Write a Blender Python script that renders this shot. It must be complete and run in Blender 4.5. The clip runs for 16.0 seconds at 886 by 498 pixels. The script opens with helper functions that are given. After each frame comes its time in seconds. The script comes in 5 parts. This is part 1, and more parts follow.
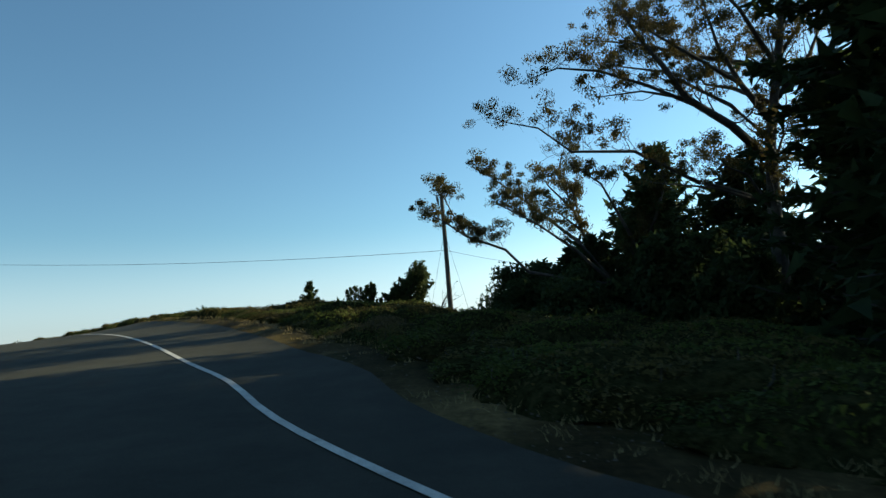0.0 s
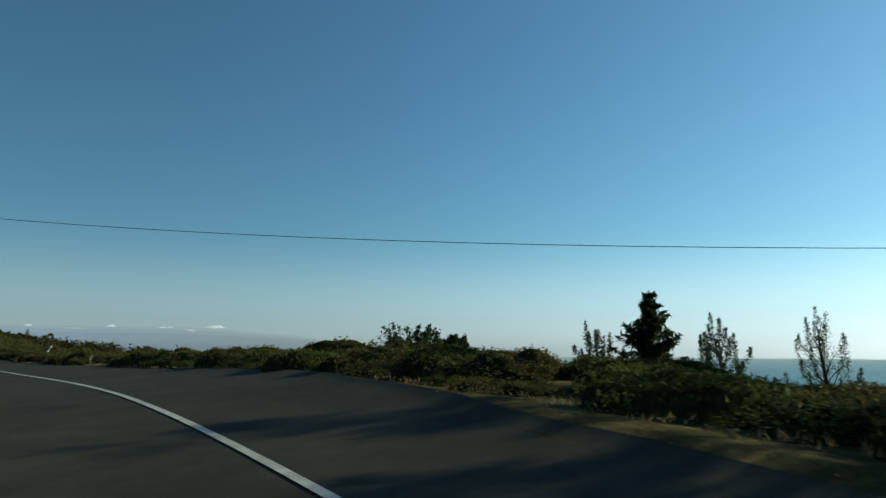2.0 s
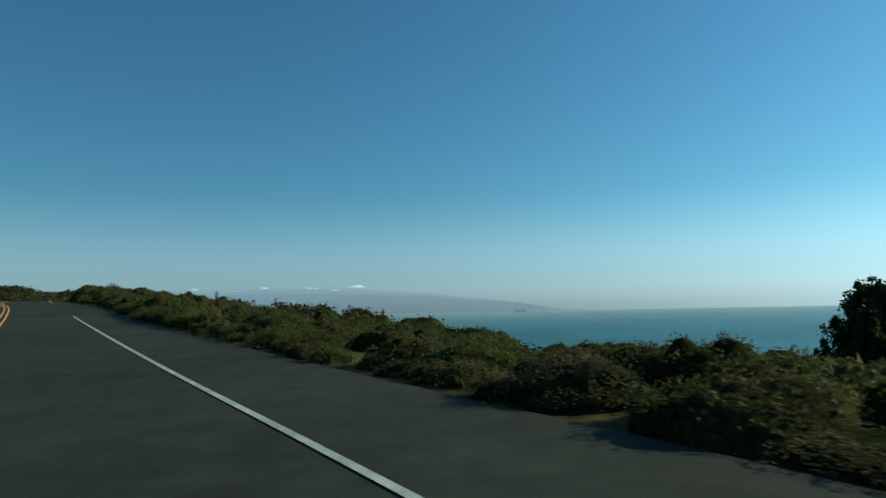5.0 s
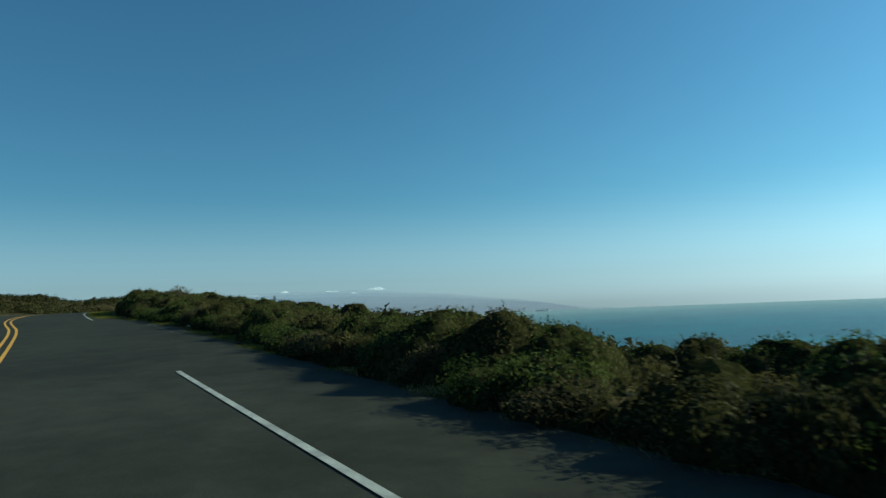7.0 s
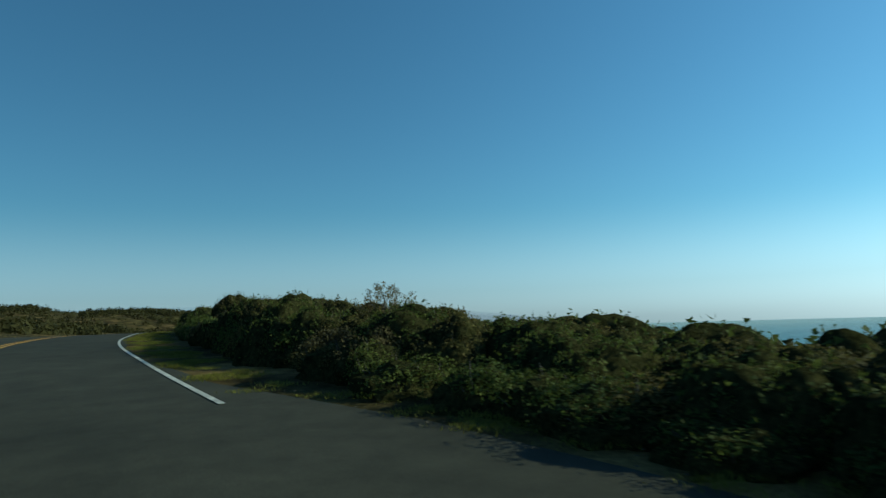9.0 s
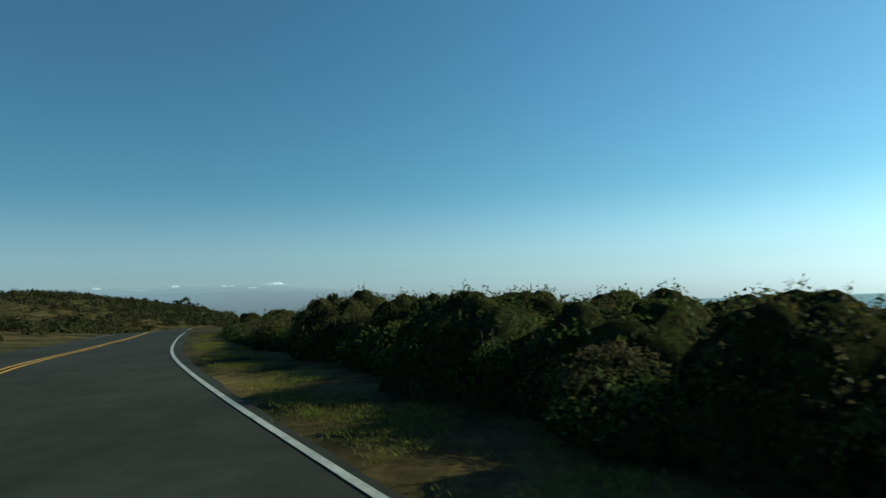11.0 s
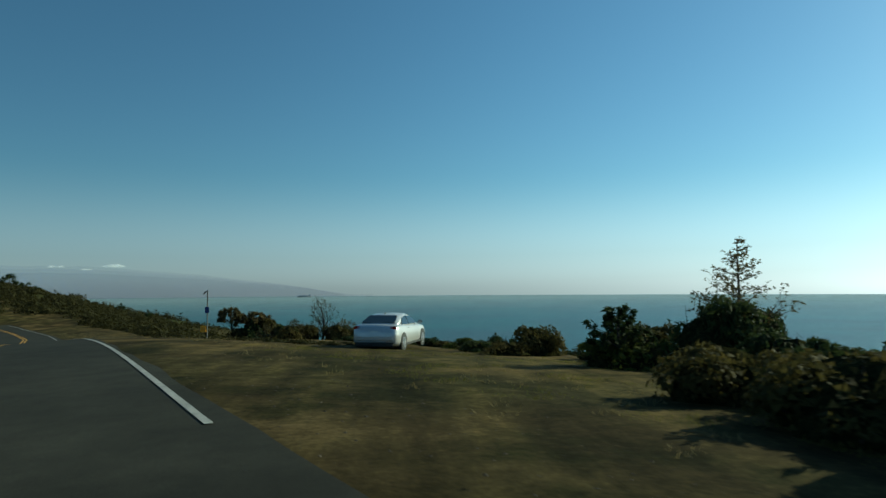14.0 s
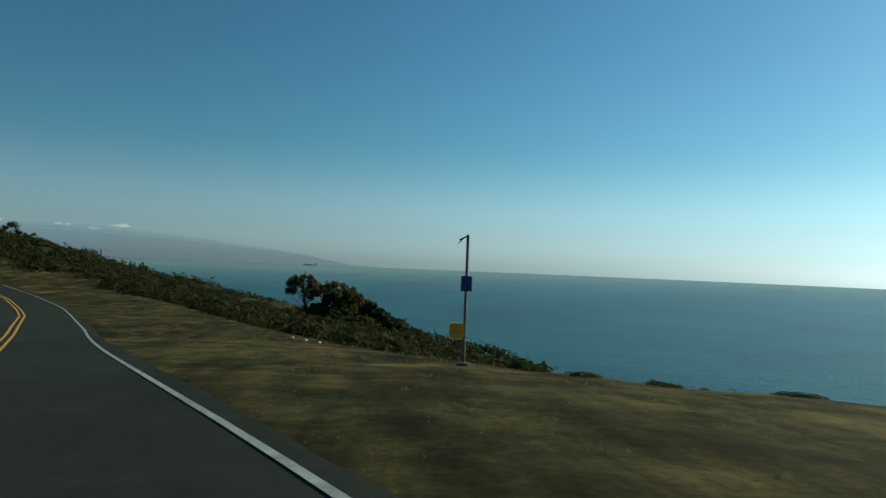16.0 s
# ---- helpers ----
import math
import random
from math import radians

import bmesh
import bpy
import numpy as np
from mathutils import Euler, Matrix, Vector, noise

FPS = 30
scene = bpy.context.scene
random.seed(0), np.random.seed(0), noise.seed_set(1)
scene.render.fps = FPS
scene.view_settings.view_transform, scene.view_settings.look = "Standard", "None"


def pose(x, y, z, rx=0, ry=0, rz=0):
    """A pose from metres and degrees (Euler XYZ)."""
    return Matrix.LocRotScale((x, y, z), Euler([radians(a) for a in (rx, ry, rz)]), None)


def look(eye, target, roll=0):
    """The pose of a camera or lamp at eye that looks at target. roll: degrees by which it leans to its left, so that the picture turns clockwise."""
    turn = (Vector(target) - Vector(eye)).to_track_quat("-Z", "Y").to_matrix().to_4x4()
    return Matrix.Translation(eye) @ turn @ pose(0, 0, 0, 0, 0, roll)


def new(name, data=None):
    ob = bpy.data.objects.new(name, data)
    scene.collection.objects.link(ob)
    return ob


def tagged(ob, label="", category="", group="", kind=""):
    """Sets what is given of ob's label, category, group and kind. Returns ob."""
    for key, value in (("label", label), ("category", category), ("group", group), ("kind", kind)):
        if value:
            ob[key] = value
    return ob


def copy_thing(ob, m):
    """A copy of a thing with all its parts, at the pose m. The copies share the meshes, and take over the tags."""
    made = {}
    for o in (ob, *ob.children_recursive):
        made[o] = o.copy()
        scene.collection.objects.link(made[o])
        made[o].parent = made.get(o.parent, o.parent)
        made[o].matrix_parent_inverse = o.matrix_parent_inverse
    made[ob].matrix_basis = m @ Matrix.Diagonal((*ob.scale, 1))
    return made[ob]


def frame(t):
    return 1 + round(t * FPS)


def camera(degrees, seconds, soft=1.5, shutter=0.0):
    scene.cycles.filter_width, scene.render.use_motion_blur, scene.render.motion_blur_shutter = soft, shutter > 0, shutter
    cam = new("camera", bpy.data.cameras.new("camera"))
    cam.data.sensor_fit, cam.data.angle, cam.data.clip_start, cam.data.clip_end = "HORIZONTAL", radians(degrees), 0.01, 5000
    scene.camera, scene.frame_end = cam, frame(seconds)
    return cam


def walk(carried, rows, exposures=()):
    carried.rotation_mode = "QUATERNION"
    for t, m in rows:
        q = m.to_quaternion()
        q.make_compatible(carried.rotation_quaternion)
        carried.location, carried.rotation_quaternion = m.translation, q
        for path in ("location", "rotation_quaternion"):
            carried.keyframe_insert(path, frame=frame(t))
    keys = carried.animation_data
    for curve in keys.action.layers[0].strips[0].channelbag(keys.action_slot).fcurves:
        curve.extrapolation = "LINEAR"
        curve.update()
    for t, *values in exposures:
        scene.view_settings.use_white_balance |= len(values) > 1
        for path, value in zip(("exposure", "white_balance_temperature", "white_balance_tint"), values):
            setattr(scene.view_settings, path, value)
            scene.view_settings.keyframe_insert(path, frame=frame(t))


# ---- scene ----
cam = camera(68.62, 16.0, soft=1.4, shutter=0.08)
PATH = [
    (0, (-0.07, -0.05, -0.04), (-0.07, 19.78, 2.53), -4.71),
    (0.5, (-3.26, 5.41, 0.63), (-2.45, 25.16, 3.65), -4.86),
    (1, (-6.28, 10.72, 1.22), (-5.64, 30.48, 4.26), -3.27),
    (1.5, (-9.62, 16.03, 1.71), (-9.90, 35.79, 4.76), -1.54),
    (2, (-13.17, 21.08, 2.17), (-14.46, 40.80, 5.25), 0.13),
    (2.5, (-16.83, 25.75, 2.43), (-19.35, 45.39, 5.24), 0.67),
    (3, (-20.88, 30.58, 2.61), (-24.48, 50.12, 4.98), 0.84),
    (3.5, (-25.56, 35.48, 2.65), (-30.09, 54.84, 4.81), 1.30),
    (4, (-30.44, 40.30, 2.66), (-35.37, 59.59, 4.62), 0.98),
    (4.5, (-35.55, 45.23, 2.74), (-40.64, 64.47, 4.69), -0.39),
    (5, (-40.55, 50.07, 2.84), (-45.74, 69.31, 4.59), -1.23),
    (5.5, (-46.09, 55.22, 3.05), (-51.42, 74.42, 4.80), -1.53),
    (6, (-51.62, 60.33, 3.29), (-57.08, 79.49, 5.05), -1.82),
    (6.5, (-57.33, 65.50, 3.55), (-62.91, 84.63, 5.33), -2.08),
    (7, (-63.19, 70.75, 3.82), (-68.88, 89.84, 5.61), -2.33),
    (7.5, (-69.20, 76.09, 4.08), (-74.87, 95.19, 5.87), -2.52),
    (8, (-75.24, 81.57, 4.38), (-80.84, 100.68, 6.27), -2.26),
    (8.5, (-81.34, 87.08, 4.65), (-86.90, 106.18, 6.73), -1.74),
    (9, (-87.99, 92.87, 5.03), (-93.47, 111.97, 7.25), -1.78),
    (9.5, (-94.74, 98.88, 5.43), (-100.13, 118.02, 7.62), -2.16),
    (10, (-101.20, 104.78, 5.78), (-105.95, 124.10, 7.80), -2.24),
    (10.5, (-107.47, 110.94, 6.09), (-111.30, 130.49, 7.88), -2.17),
    (11, (-113.43, 117.49, 6.32), (-116.09, 137.25, 7.87), -2.03),
    (11.5, (-118.96, 124.46, 6.46), (-120.32, 144.37, 7.78), -1.86),
    (12, (-123.98, 131.88, 6.50), (-124.01, 151.85, 7.60), -1.67),
    (12.5, (-128.64, 139.69, 6.44), (-127.77, 159.64, 7.43), -1.15),
    (13, (-132.96, 147.52, 6.25), (-131.80, 167.46, 7.19), -0.85),
    (13.5, (-137.25, 155.35, 6.10), (-135.86, 175.27, 7.13), -0.58),
    (14, (-141.59, 163.60, 5.96), (-139.93, 183.50, 7.15), -0.37),
    (14.5, (-145.93, 171.93, 5.88), (-144.26, 191.81, 7.23), -0.63),
    (15, (-150.21, 180.32, 5.78), (-148.55, 200.21, 7.04), 0.28),
    (15.5, (-154.49, 188.81, 5.46), (-152.93, 208.74, 6.26), 1.04),
    (16, (-158.90, 197.22, 4.92), (-157.37, 217.16, 5.34), 2.29),
]
walk(cam, [(t, look(eye, target, roll)) for t, eye, target, roll in PATH], exposures=[(0.0, 1.12, 7000, -12), (0.4, 0.95, 7000, -12), (0.8, 0.76, 7000, -12), (1.6, 0.36, 6650, -15), (3.0, 0.30, 5600, -28), (10.0, 0.42, 5550, -28), (12.2, 0.24, 6200, -25), (14.0, 0.10, 6050, -26), (16.0, -0.05, 5900, -27)])

# ---- world, sun ----
SUN_AZ, SUN_EL = 68.0, 23.0        # degrees clockwise from +y, degrees above the horizon
world = bpy.data.worlds.new("world")
scene.world = world
world.use_nodes = True
wn, wl = world.node_tree.nodes, world.node_tree.links
sky = wn.new("ShaderNodeTexSky")
sky.sky_type = "NISHITA"
sky.sun_disc = False
sky.sun_elevation, sky.sun_rotation = radians(SUN_EL), radians(SUN_AZ)
sky.altitude, sky.air_density, sky.dust_density, sky.ozone_density = 50, 1.0, 0.45, 5.0
# sea haze: the sky pales evenly all round just over the horizon
way, sep, pale, hazy, blend = (wn.new("ShaderNode" + k) for k in ("TexCoord", "SeparateXYZ", "HueSaturation", "ValToRGB", "Mix"))
wl.new(way.outputs["Generated"], sep.inputs[0])
wl.new(sep.outputs["Z"], hazy.inputs[0])
hazy.color_ramp.interpolation = "EASE"
hazy.color_ramp.elements[0].position, hazy.color_ramp.elements[0].color = 0.0, (0.85, 0.85, 0.85, 1)
hazy.color_ramp.elements[1].position, hazy.color_ramp.elements[1].color = 0.18, (0, 0, 0, 1)
pale.inputs["Saturation"].default_value = 0.3
pale.inputs["Value"].default_value = 1.08
wl.new(sky.outputs[0], pale.inputs["Color"])
blend.data_type = "RGBA"
wl.new(hazy.outputs[0], blend.inputs[0])
wl.new(sky.outputs[0], blend.inputs[6])
tint = wn.new("ShaderNodeMix")
tint.data_type, tint.blend_type = "RGBA", "MULTIPLY"
tint.inputs[0].default_value = 1.0
tint.inputs[7].default_value = (0.92, 0.94, 1.2, 1)
wl.new(pale.outputs[0], tint.inputs[6])
wl.new(tint.outputs[2], blend.inputs[7])
# forward scatter in the sea air: the sky brightens towards the sun and deepens away from it
near_sun, glow, lit = wn.new("ShaderNodeVectorMath"), wn.new("ShaderNodeMapRange"), wn.new("ShaderNodeVectorMath")
near_sun.operation, lit.operation = "DOT_PRODUCT", "SCALE"
sun_way = Vector((math.sin(radians(SUN_AZ)) * math.cos(radians(SUN_EL)), math.cos(radians(SUN_AZ)) * math.cos(radians(SUN_EL)), math.sin(radians(SUN_EL))))
near_sun.inputs[1].default_value = sun_way
wl.new(way.outputs["Generated"], near_sun.inputs[0])
wl.new(near_sun.outputs["Value"], glow.inputs["Value"])
glow.inputs["From Min"].default_value, glow.inputs["From Max"].default_value = -0.5, 0.9
glow.inputs["To Min"].default_value, glow.inputs["To Max"].default_value = 0.64, 1.14
wl.new(blend.outputs[2], lit.inputs[0])
wl.new(glow.outputs[0], lit.inputs["Scale"])
wl.new(lit.outputs["Vector"], wn["Background"].inputs[0])
wn["Background"].inputs[1].default_value = 0.094
sun = new("sun", bpy.data.lights.new("sun", "SUN"))
sun.data.energy, sun.data.angle, sun.data.color = 4.6, radians(0.53), (1.0, 0.84, 0.62)
sun.matrix_world = look(sun_way * 50 + Vector((0, 0, 200)), (0, 0, 200))


# ---- materials ----
def mat(name, rough=0.8, metal=0.0):
    m = bpy.data.materials.new(name)
    m.use_nodes = True
    b = m.node_tree.nodes["Principled BSDF"]
    b.inputs["Roughness"].default_value, b.inputs["Metallic"].default_value = rough, metal
    return m, m.node_tree, b


def noise_node(nt, scale, detail=4, rough=0.6, coord="Object"):
    c, n = nt.nodes.new("ShaderNodeTexCoord"), nt.nodes.new("ShaderNodeTexNoise")
    n.inputs["Scale"].default_value, n.inputs["Detail"].default_value, n.inputs["Roughness"].default_value = scale, detail, rough
    nt.links.new(c.outputs[coord], n.inputs["Vector"])
    return n


def ramp_node(nt, fac, stops):
    r = nt.nodes.new("ShaderNodeValToRGB")
    e = r.color_ramp.elements
    while len(e) < len(stops):
        e.new(0.5)
    for el, (p, c) in zip(e, stops):
        el.position, el.color = p, (*c, 1)
    nt.links.new(fac, r.inputs[0])
    return r.outputs[0]


def mix_node(nt, fac, a, b, how="MIX"):
    m = nt.nodes.new("ShaderNodeMix")
    m.data_type, m.blend_type = "RGBA", how
    for sock, v in ((m.inputs[0], fac), (m.inputs[6], a), (m.inputs[7], b)):
        if isinstance(v, (int, float)):
            sock.default_value = v
        elif isinstance(v, tuple):
            sock.default_value = (*v, 1)
        else:
            nt.links.new(v, sock)
    return m.outputs[2]


def bump_node(nt, b, height, strength, distance):
    u = nt.nodes.new("ShaderNodeBump")
    u.inputs["Strength"].default_value, u.inputs["Distance"].default_value = strength, distance
    nt.links.new(height, u.inputs["Height"])
    nt.links.new(u.outputs[0], b.inputs["Normal"])


def surface(name, dark, light, scale, fine, rough=0.85, metal=0.0, bump=0.3, depth=0.02, spread=(0.35, 0.65), coord="Object"):
    """Two scales of noise between a dark and a light tone, with fine relief."""
    m, nt, b = mat(name, rough, metal)
    big, small = noise_node(nt, scale, 5, 0.6, coord), noise_node(nt, fine, 3, 0.7, coord)
    col = ramp_node(nt, big.outputs[0], [(spread[0], dark), (spread[1], light)])
    grain = ramp_node(nt, small.outputs[0], [(0.3, (0.72, 0.72, 0.72)), (0.7, (1.25, 1.25, 1.25))])
    nt.links.new(mix_node(nt, 1.0, col, grain, "MULTIPLY"), b.inputs["Base Color"])
    bump_node(nt, b, small.outputs[0], bump, depth)
    return m


def leaf_mat(name, dark, light, rough=0.75, through_light=0.4, scale=2.4):
    m, nt, b = mat(name, rough)
    b.inputs["Specular IOR Level"].default_value = 0.12
    g, o = nt.nodes.new("ShaderNodeNewGeometry"), nt.nodes.new("ShaderNodeObjectInfo")
    blend = nt.nodes.new("ShaderNodeMath")
    blend.operation, blend.inputs[1].default_value = "MULTIPLY_ADD", 0.42
    nt.links.new(g.outputs["Random Per Island"], blend.inputs[0])
    spread = nt.nodes.new("ShaderNodeMapRange")
    spread.inputs["From Min"].default_value, spread.inputs["From Max"].default_value, spread.inputs["To Max"].default_value = 0.3, 0.7, 0.58
    nt.links.new(noise_node(nt, scale, 3, 0.6).outputs[0], spread.inputs["Value"])
    nt.links.new(spread.outputs[0], blend.inputs[2])
    col = ramp_node(nt, blend.outputs[0], [(0.0, dark), (1.0, light)])
    tint = ramp_node(nt, o.outputs["Random"], [(0.0, (0.75, 0.8, 0.75)), (1.0, (1.25, 1.15, 1.0))])
    col = mix_node(nt, 1.0, col, tint, "MULTIPLY")
    nt.links.new(col, b.inputs["Base Color"])
    t, a, out = nt.nodes.new("ShaderNodeBsdfTranslucent"), nt.nodes.new("ShaderNodeMixShader"), nt.nodes["Material Output"]
    nt.links.new(col, t.inputs[0])
    a.inputs[0].default_value = through_light
    nt.links.new(b.outputs[0], a.inputs[1])
    nt.links.new(t.outputs[0], a.inputs[2])
    nt.links.new(a.outputs[0], out.inputs[0])
    return m


ASPHALT, nt, b = mat("asphalt", 0.88)
b.inputs["Specular IOR Level"].default_value = 0.12
tone = ramp_node(nt, noise_node(nt, 0.18, 6, 0.6).outputs[0], [(0.35, (0.0280, 0.0272, 0.0215)), (0.65, (0.0440, 0.0424, 0.0336))])
blot = ramp_node(nt, noise_node(nt, 1.3, 5, 0.7).outputs[0], [(0.3, (0.72, 0.72, 0.72)), (0.7, (1.28, 1.28, 1.26))])
chip = noise_node(nt, 55, 3, 0.8)
chips = ramp_node(nt, chip.outputs[0], [(0.3, (0.6, 0.6, 0.6)), (0.6, (1.0, 1.0, 1.0)), (0.78, (1.9, 1.85, 1.75))])
nt.links.new(mix_node(nt, 1.0, mix_node(nt, 1.0, tone, blot, "MULTIPLY"), chips, "MULTIPLY"), b.inputs["Base Color"])
bump_node(nt, b, chip.outputs[0], 0.4, 0.006)
WHITE = surface("white_paint", (0.26, 0.25, 0.235), (0.47, 0.455, 0.42), 3.0, 40, 0.6, bump=0.2, depth=0.003)
OLD_WHITE = surface("faded_paint", (0.026, 0.025, 0.022), (0.085, 0.082, 0.075), 6.0, 40, 0.8, bump=0.2, depth=0.003)
YELLOW = surface("yellow_paint", (0.55, 0.27, 0.02), (0.72, 0.38, 0.03), 3.0, 40, 0.6, bump=0.2, depth=0.003)
GROUND, nt, b = mat("ground", 1.0)
b.inputs["Specular IOR Level"].default_value = 0.04
earth = ramp_node(nt, noise_node(nt, 0.22, 6, 0.65).outputs[0], [(0.38, (0.022, 0.0160, 0.0072)), (0.5, (0.055, 0.0395, 0.0175)), (0.63, (0.122, 0.087, 0.040))])
straw = ramp_node(nt, noise_node(nt, 1.6, 5, 0.7).outputs[0], [(0.35, (0.026, 0.0240, 0.0088)), (0.7, (0.096, 0.075, 0.0310))])
patch = ramp_node(nt, noise_node(nt, 0.09, 5, 0.6).outputs[0], [(0.42, (0, 0, 0)), (0.62, (1, 1, 1))])
grit = noise_node(nt, 9, 4, 0.75)
speck = ramp_node(nt, grit.outputs[0], [(0.28, (0.55, 0.55, 0.55)), (0.55, (1.0, 1.0, 1.0)), (0.75, (1.55, 1.5, 1.4))])
turf = ramp_node(nt, noise_node(nt, 0.05, 6, 0.65).outputs[0], [(0.35, (0.018, 0.022, 0.006)), (0.65, (0.052, 0.056, 0.016))])
place = nt.nodes.new("ShaderNodeTexCoord")
north = nt.nodes.new("ShaderNodeSeparateXYZ")
nt.links.new(place.outputs["Object"], north.inputs[0])
beyond = nt.nodes.new("ShaderNodeMapRange")
beyond.inputs["From Min"].default_value, beyond.inputs["From Max"].default_value = 300.0, 350.0
nt.links.new(north.outputs["Y"], beyond.inputs["Value"])
drag = nt.nodes.new("ShaderNodeMapping")
drag.inputs["Rotation"].default_value, drag.inputs["Scale"].default_value = (0, 0, radians(-27)), (0.9, 0.10, 1)
streak = nt.nodes.new("ShaderNodeTexNoise")
streak.inputs["Scale"].default_value, streak.inputs["Detail"].default_value, streak.inputs["Roughness"].default_value = 1.0, 5, 0.65
nt.links.new(place.outputs["Object"], drag.inputs["Vector"])
nt.links.new(drag.outputs[0], streak.inputs["Vector"])
marks = ramp_node(nt, streak.outputs[0], [(0.36, (0.58, 0.58, 0.58)), (0.5, (1.0, 1.0, 1.0)), (0.64, (1.5, 1.45, 1.36))])
drift = ramp_node(nt, noise_node(nt, 0.055, 4, 0.55).outputs[0], [(0.38, (0.92, 0.95, 0.98)), (0.62, (1.40, 1.37, 1.31))])
moss = ramp_node(nt, noise_node(nt, 2.6, 5, 0.7).outputs[0], [(0.35, (0.009, 0.010, 0.0035)), (0.7, (0.030, 0.030, 0.010))])
grown = ramp_node(nt, noise_node(nt, 0.33, 5, 0.7).outputs[0], [(0.50, (0, 0, 0)), (0.60, (0.8, 0.8, 0.8))])
bare = mix_node(nt, 1.0, mix_node(nt, 1.0, mix_node(nt, grown, mix_node(nt, patch, earth, straw), moss), marks, "MULTIPLY"), drift, "MULTIPLY")
soil = mix_node(nt, beyond.outputs[0], bare, turf)
nt.links.new(mix_node(nt, 1.0, soil, speck, "MULTIPLY"), b.inputs["Base Color"])
bump_node(nt, b, grit.outputs[0], 0.3, 0.03)
GRASS = leaf_mat("grass", (0.060, 0.078, 0.012), (0.20, 0.185, 0.045))
LEAF = leaf_mat("shrub_leaf", (0.028, 0.042, 0.011), (0.10, 0.118, 0.030))
LEAF_DARK = leaf_mat("dark_leaf", (0.020, 0.032, 0.014), (0.055, 0.075, 0.03))
LEAF_OLIVE = leaf_mat("olive_leaf", (0.036, 0.036, 0.013), (0.120, 0.100, 0.038))
SCRUB = leaf_mat("scrub_leaf", (0.020, 0.021, 0.008), (0.050, 0.047, 0.018))
LEAF_BRIGHT = leaf_mat("fresh_leaf", (0.08, 0.11, 0.03), (0.20, 0.22, 0.07))
LEAF_BROWN = leaf_mat("brownish_leaf", (0.05, 0.042, 0.02), (0.15, 0.12, 0.06))
DRY = leaf_mat("dry_grass", (0.16, 0.12, 0.06), (0.34, 0.27, 0.14))
STONE = surface("stone", (0.030, 0.024, 0.016), (0.085, 0.066, 0.046), 1.5, 14, 0.9)
PALE_STONE = surface("pale_stone", (0.34, 0.32, 0.28), (0.52, 0.50, 0.45), 6, 30, 0.85)
GALV = surface("galvanised_steel", (0.30, 0.31, 0.32), (0.45, 0.46, 0.47), 4, 40, 0.45, 0.9, 0.05)
GALV_DARK = surface("weathered_steel", (0.09, 0.09, 0.09), (0.17, 0.17, 0.17), 4, 40, 0.55, 0.6, 0.05)
GLASS_GREY = surface("glazed_ceramic", (0.05, 0.045, 0.042), (0.10, 0.09, 0.085), 5, 30, 0.25, bump=0.05)
WIRE = surface("wire_sheath", (0.012, 0.012, 0.012), (0.03, 0.03, 0.03), 5, 50, 0.5)
MARKER_WHITE = surface("white_plastic", (0.62, 0.62, 0.58), (0.80, 0.80, 0.77), 4, 30, 0.5, bump=0.1)
BLUE_SIGN = surface("blue_enamel", (0.012, 0.03, 0.16), (0.02, 0.045, 0.22), 4, 30, 0.4, bump=0.05)
CALL_YELLOW = surface("yellow_enamel", (0.60, 0.27, 0.012), (0.75, 0.36, 0.02), 4, 30, 0.45, bump=0.05)
CAR_PAINT = surface("silver_paint", (0.56, 0.56, 0.58), (0.63, 0.63, 0.65), 1.2, 300, 0.28, 0.35, 0.02, 0.001)
CAR_TRIM = surface("black_trim", (0.012, 0.012, 0.012), (0.03, 0.03, 0.03), 6, 60, 0.55, bump=0.1, depth=0.003)
CAR_GLASS = surface("tinted_glass", (0.010, 0.014, 0.016), (0.014, 0.02, 0.022), 1, 5, 0.05, bump=0.0)
TAIL_RED = surface("red_lens", (0.30, 0.01, 0.01), (0.45, 0.02, 0.015), 8, 60, 0.12, bump=0.03, depth=0.002)
HEAD_CLEAR = surface("clear_lens", (0.55, 0.57, 0.58), (0.75, 0.76, 0.77), 8, 60, 0.08, 0.6, 0.02, 0.002)
TYRE = surface("tyre_rubber", (0.016, 0.016, 0.016), (0.035, 0.034, 0.033), 5, 60, 0.85)
RIM = surface("alloy", (0.55, 0.55, 0.56), (0.70, 0.70, 0.71), 5, 60, 0.3, 0.9, 0.03)
SHIP = surface("ship_paint", (0.26, 0.30, 0.34), (0.34, 0.38, 0.42), 0.05, 0.5, 0.7)
CLOUD = surface("cloud", (0.88, 0.88, 0.90), (0.95, 0.95, 0.95), 0.02, 0.1, 1.0, bump=0.0)
cn = CLOUD.node_tree
thin, both = cn.nodes.new("ShaderNodeBsdfTransparent"), cn.nodes.new("ShaderNodeMixShader")
both.inputs[0].default_value = 0.84
soft, puff = cn.nodes.new("ShaderNodeBsdfTranslucent"), cn.nodes.new("ShaderNodeMixShader")
soft.inputs[0].default_value = (0.95, 0.95, 0.95, 1)
# the sunlit white is added as emission, so the cloud itself glows
cn.nodes["Principled BSDF"].inputs["Emission Color"].default_value = (0.9, 0.93, 1.0, 1)
cn.nodes["Principled BSDF"].inputs["Emission Strength"].default_value = 0.5
cn.links.new(cn.nodes["Principled BSDF"].outputs[0], puff.inputs[1])
cn.links.new(soft.outputs[0], puff.inputs[2])
cn.links.new(puff.outputs[0], both.inputs[1])
cn.links.new(thin.outputs[0], both.inputs[2])
cn.links.new(both.outputs[0], cn.nodes["Material Output"].inputs[0])
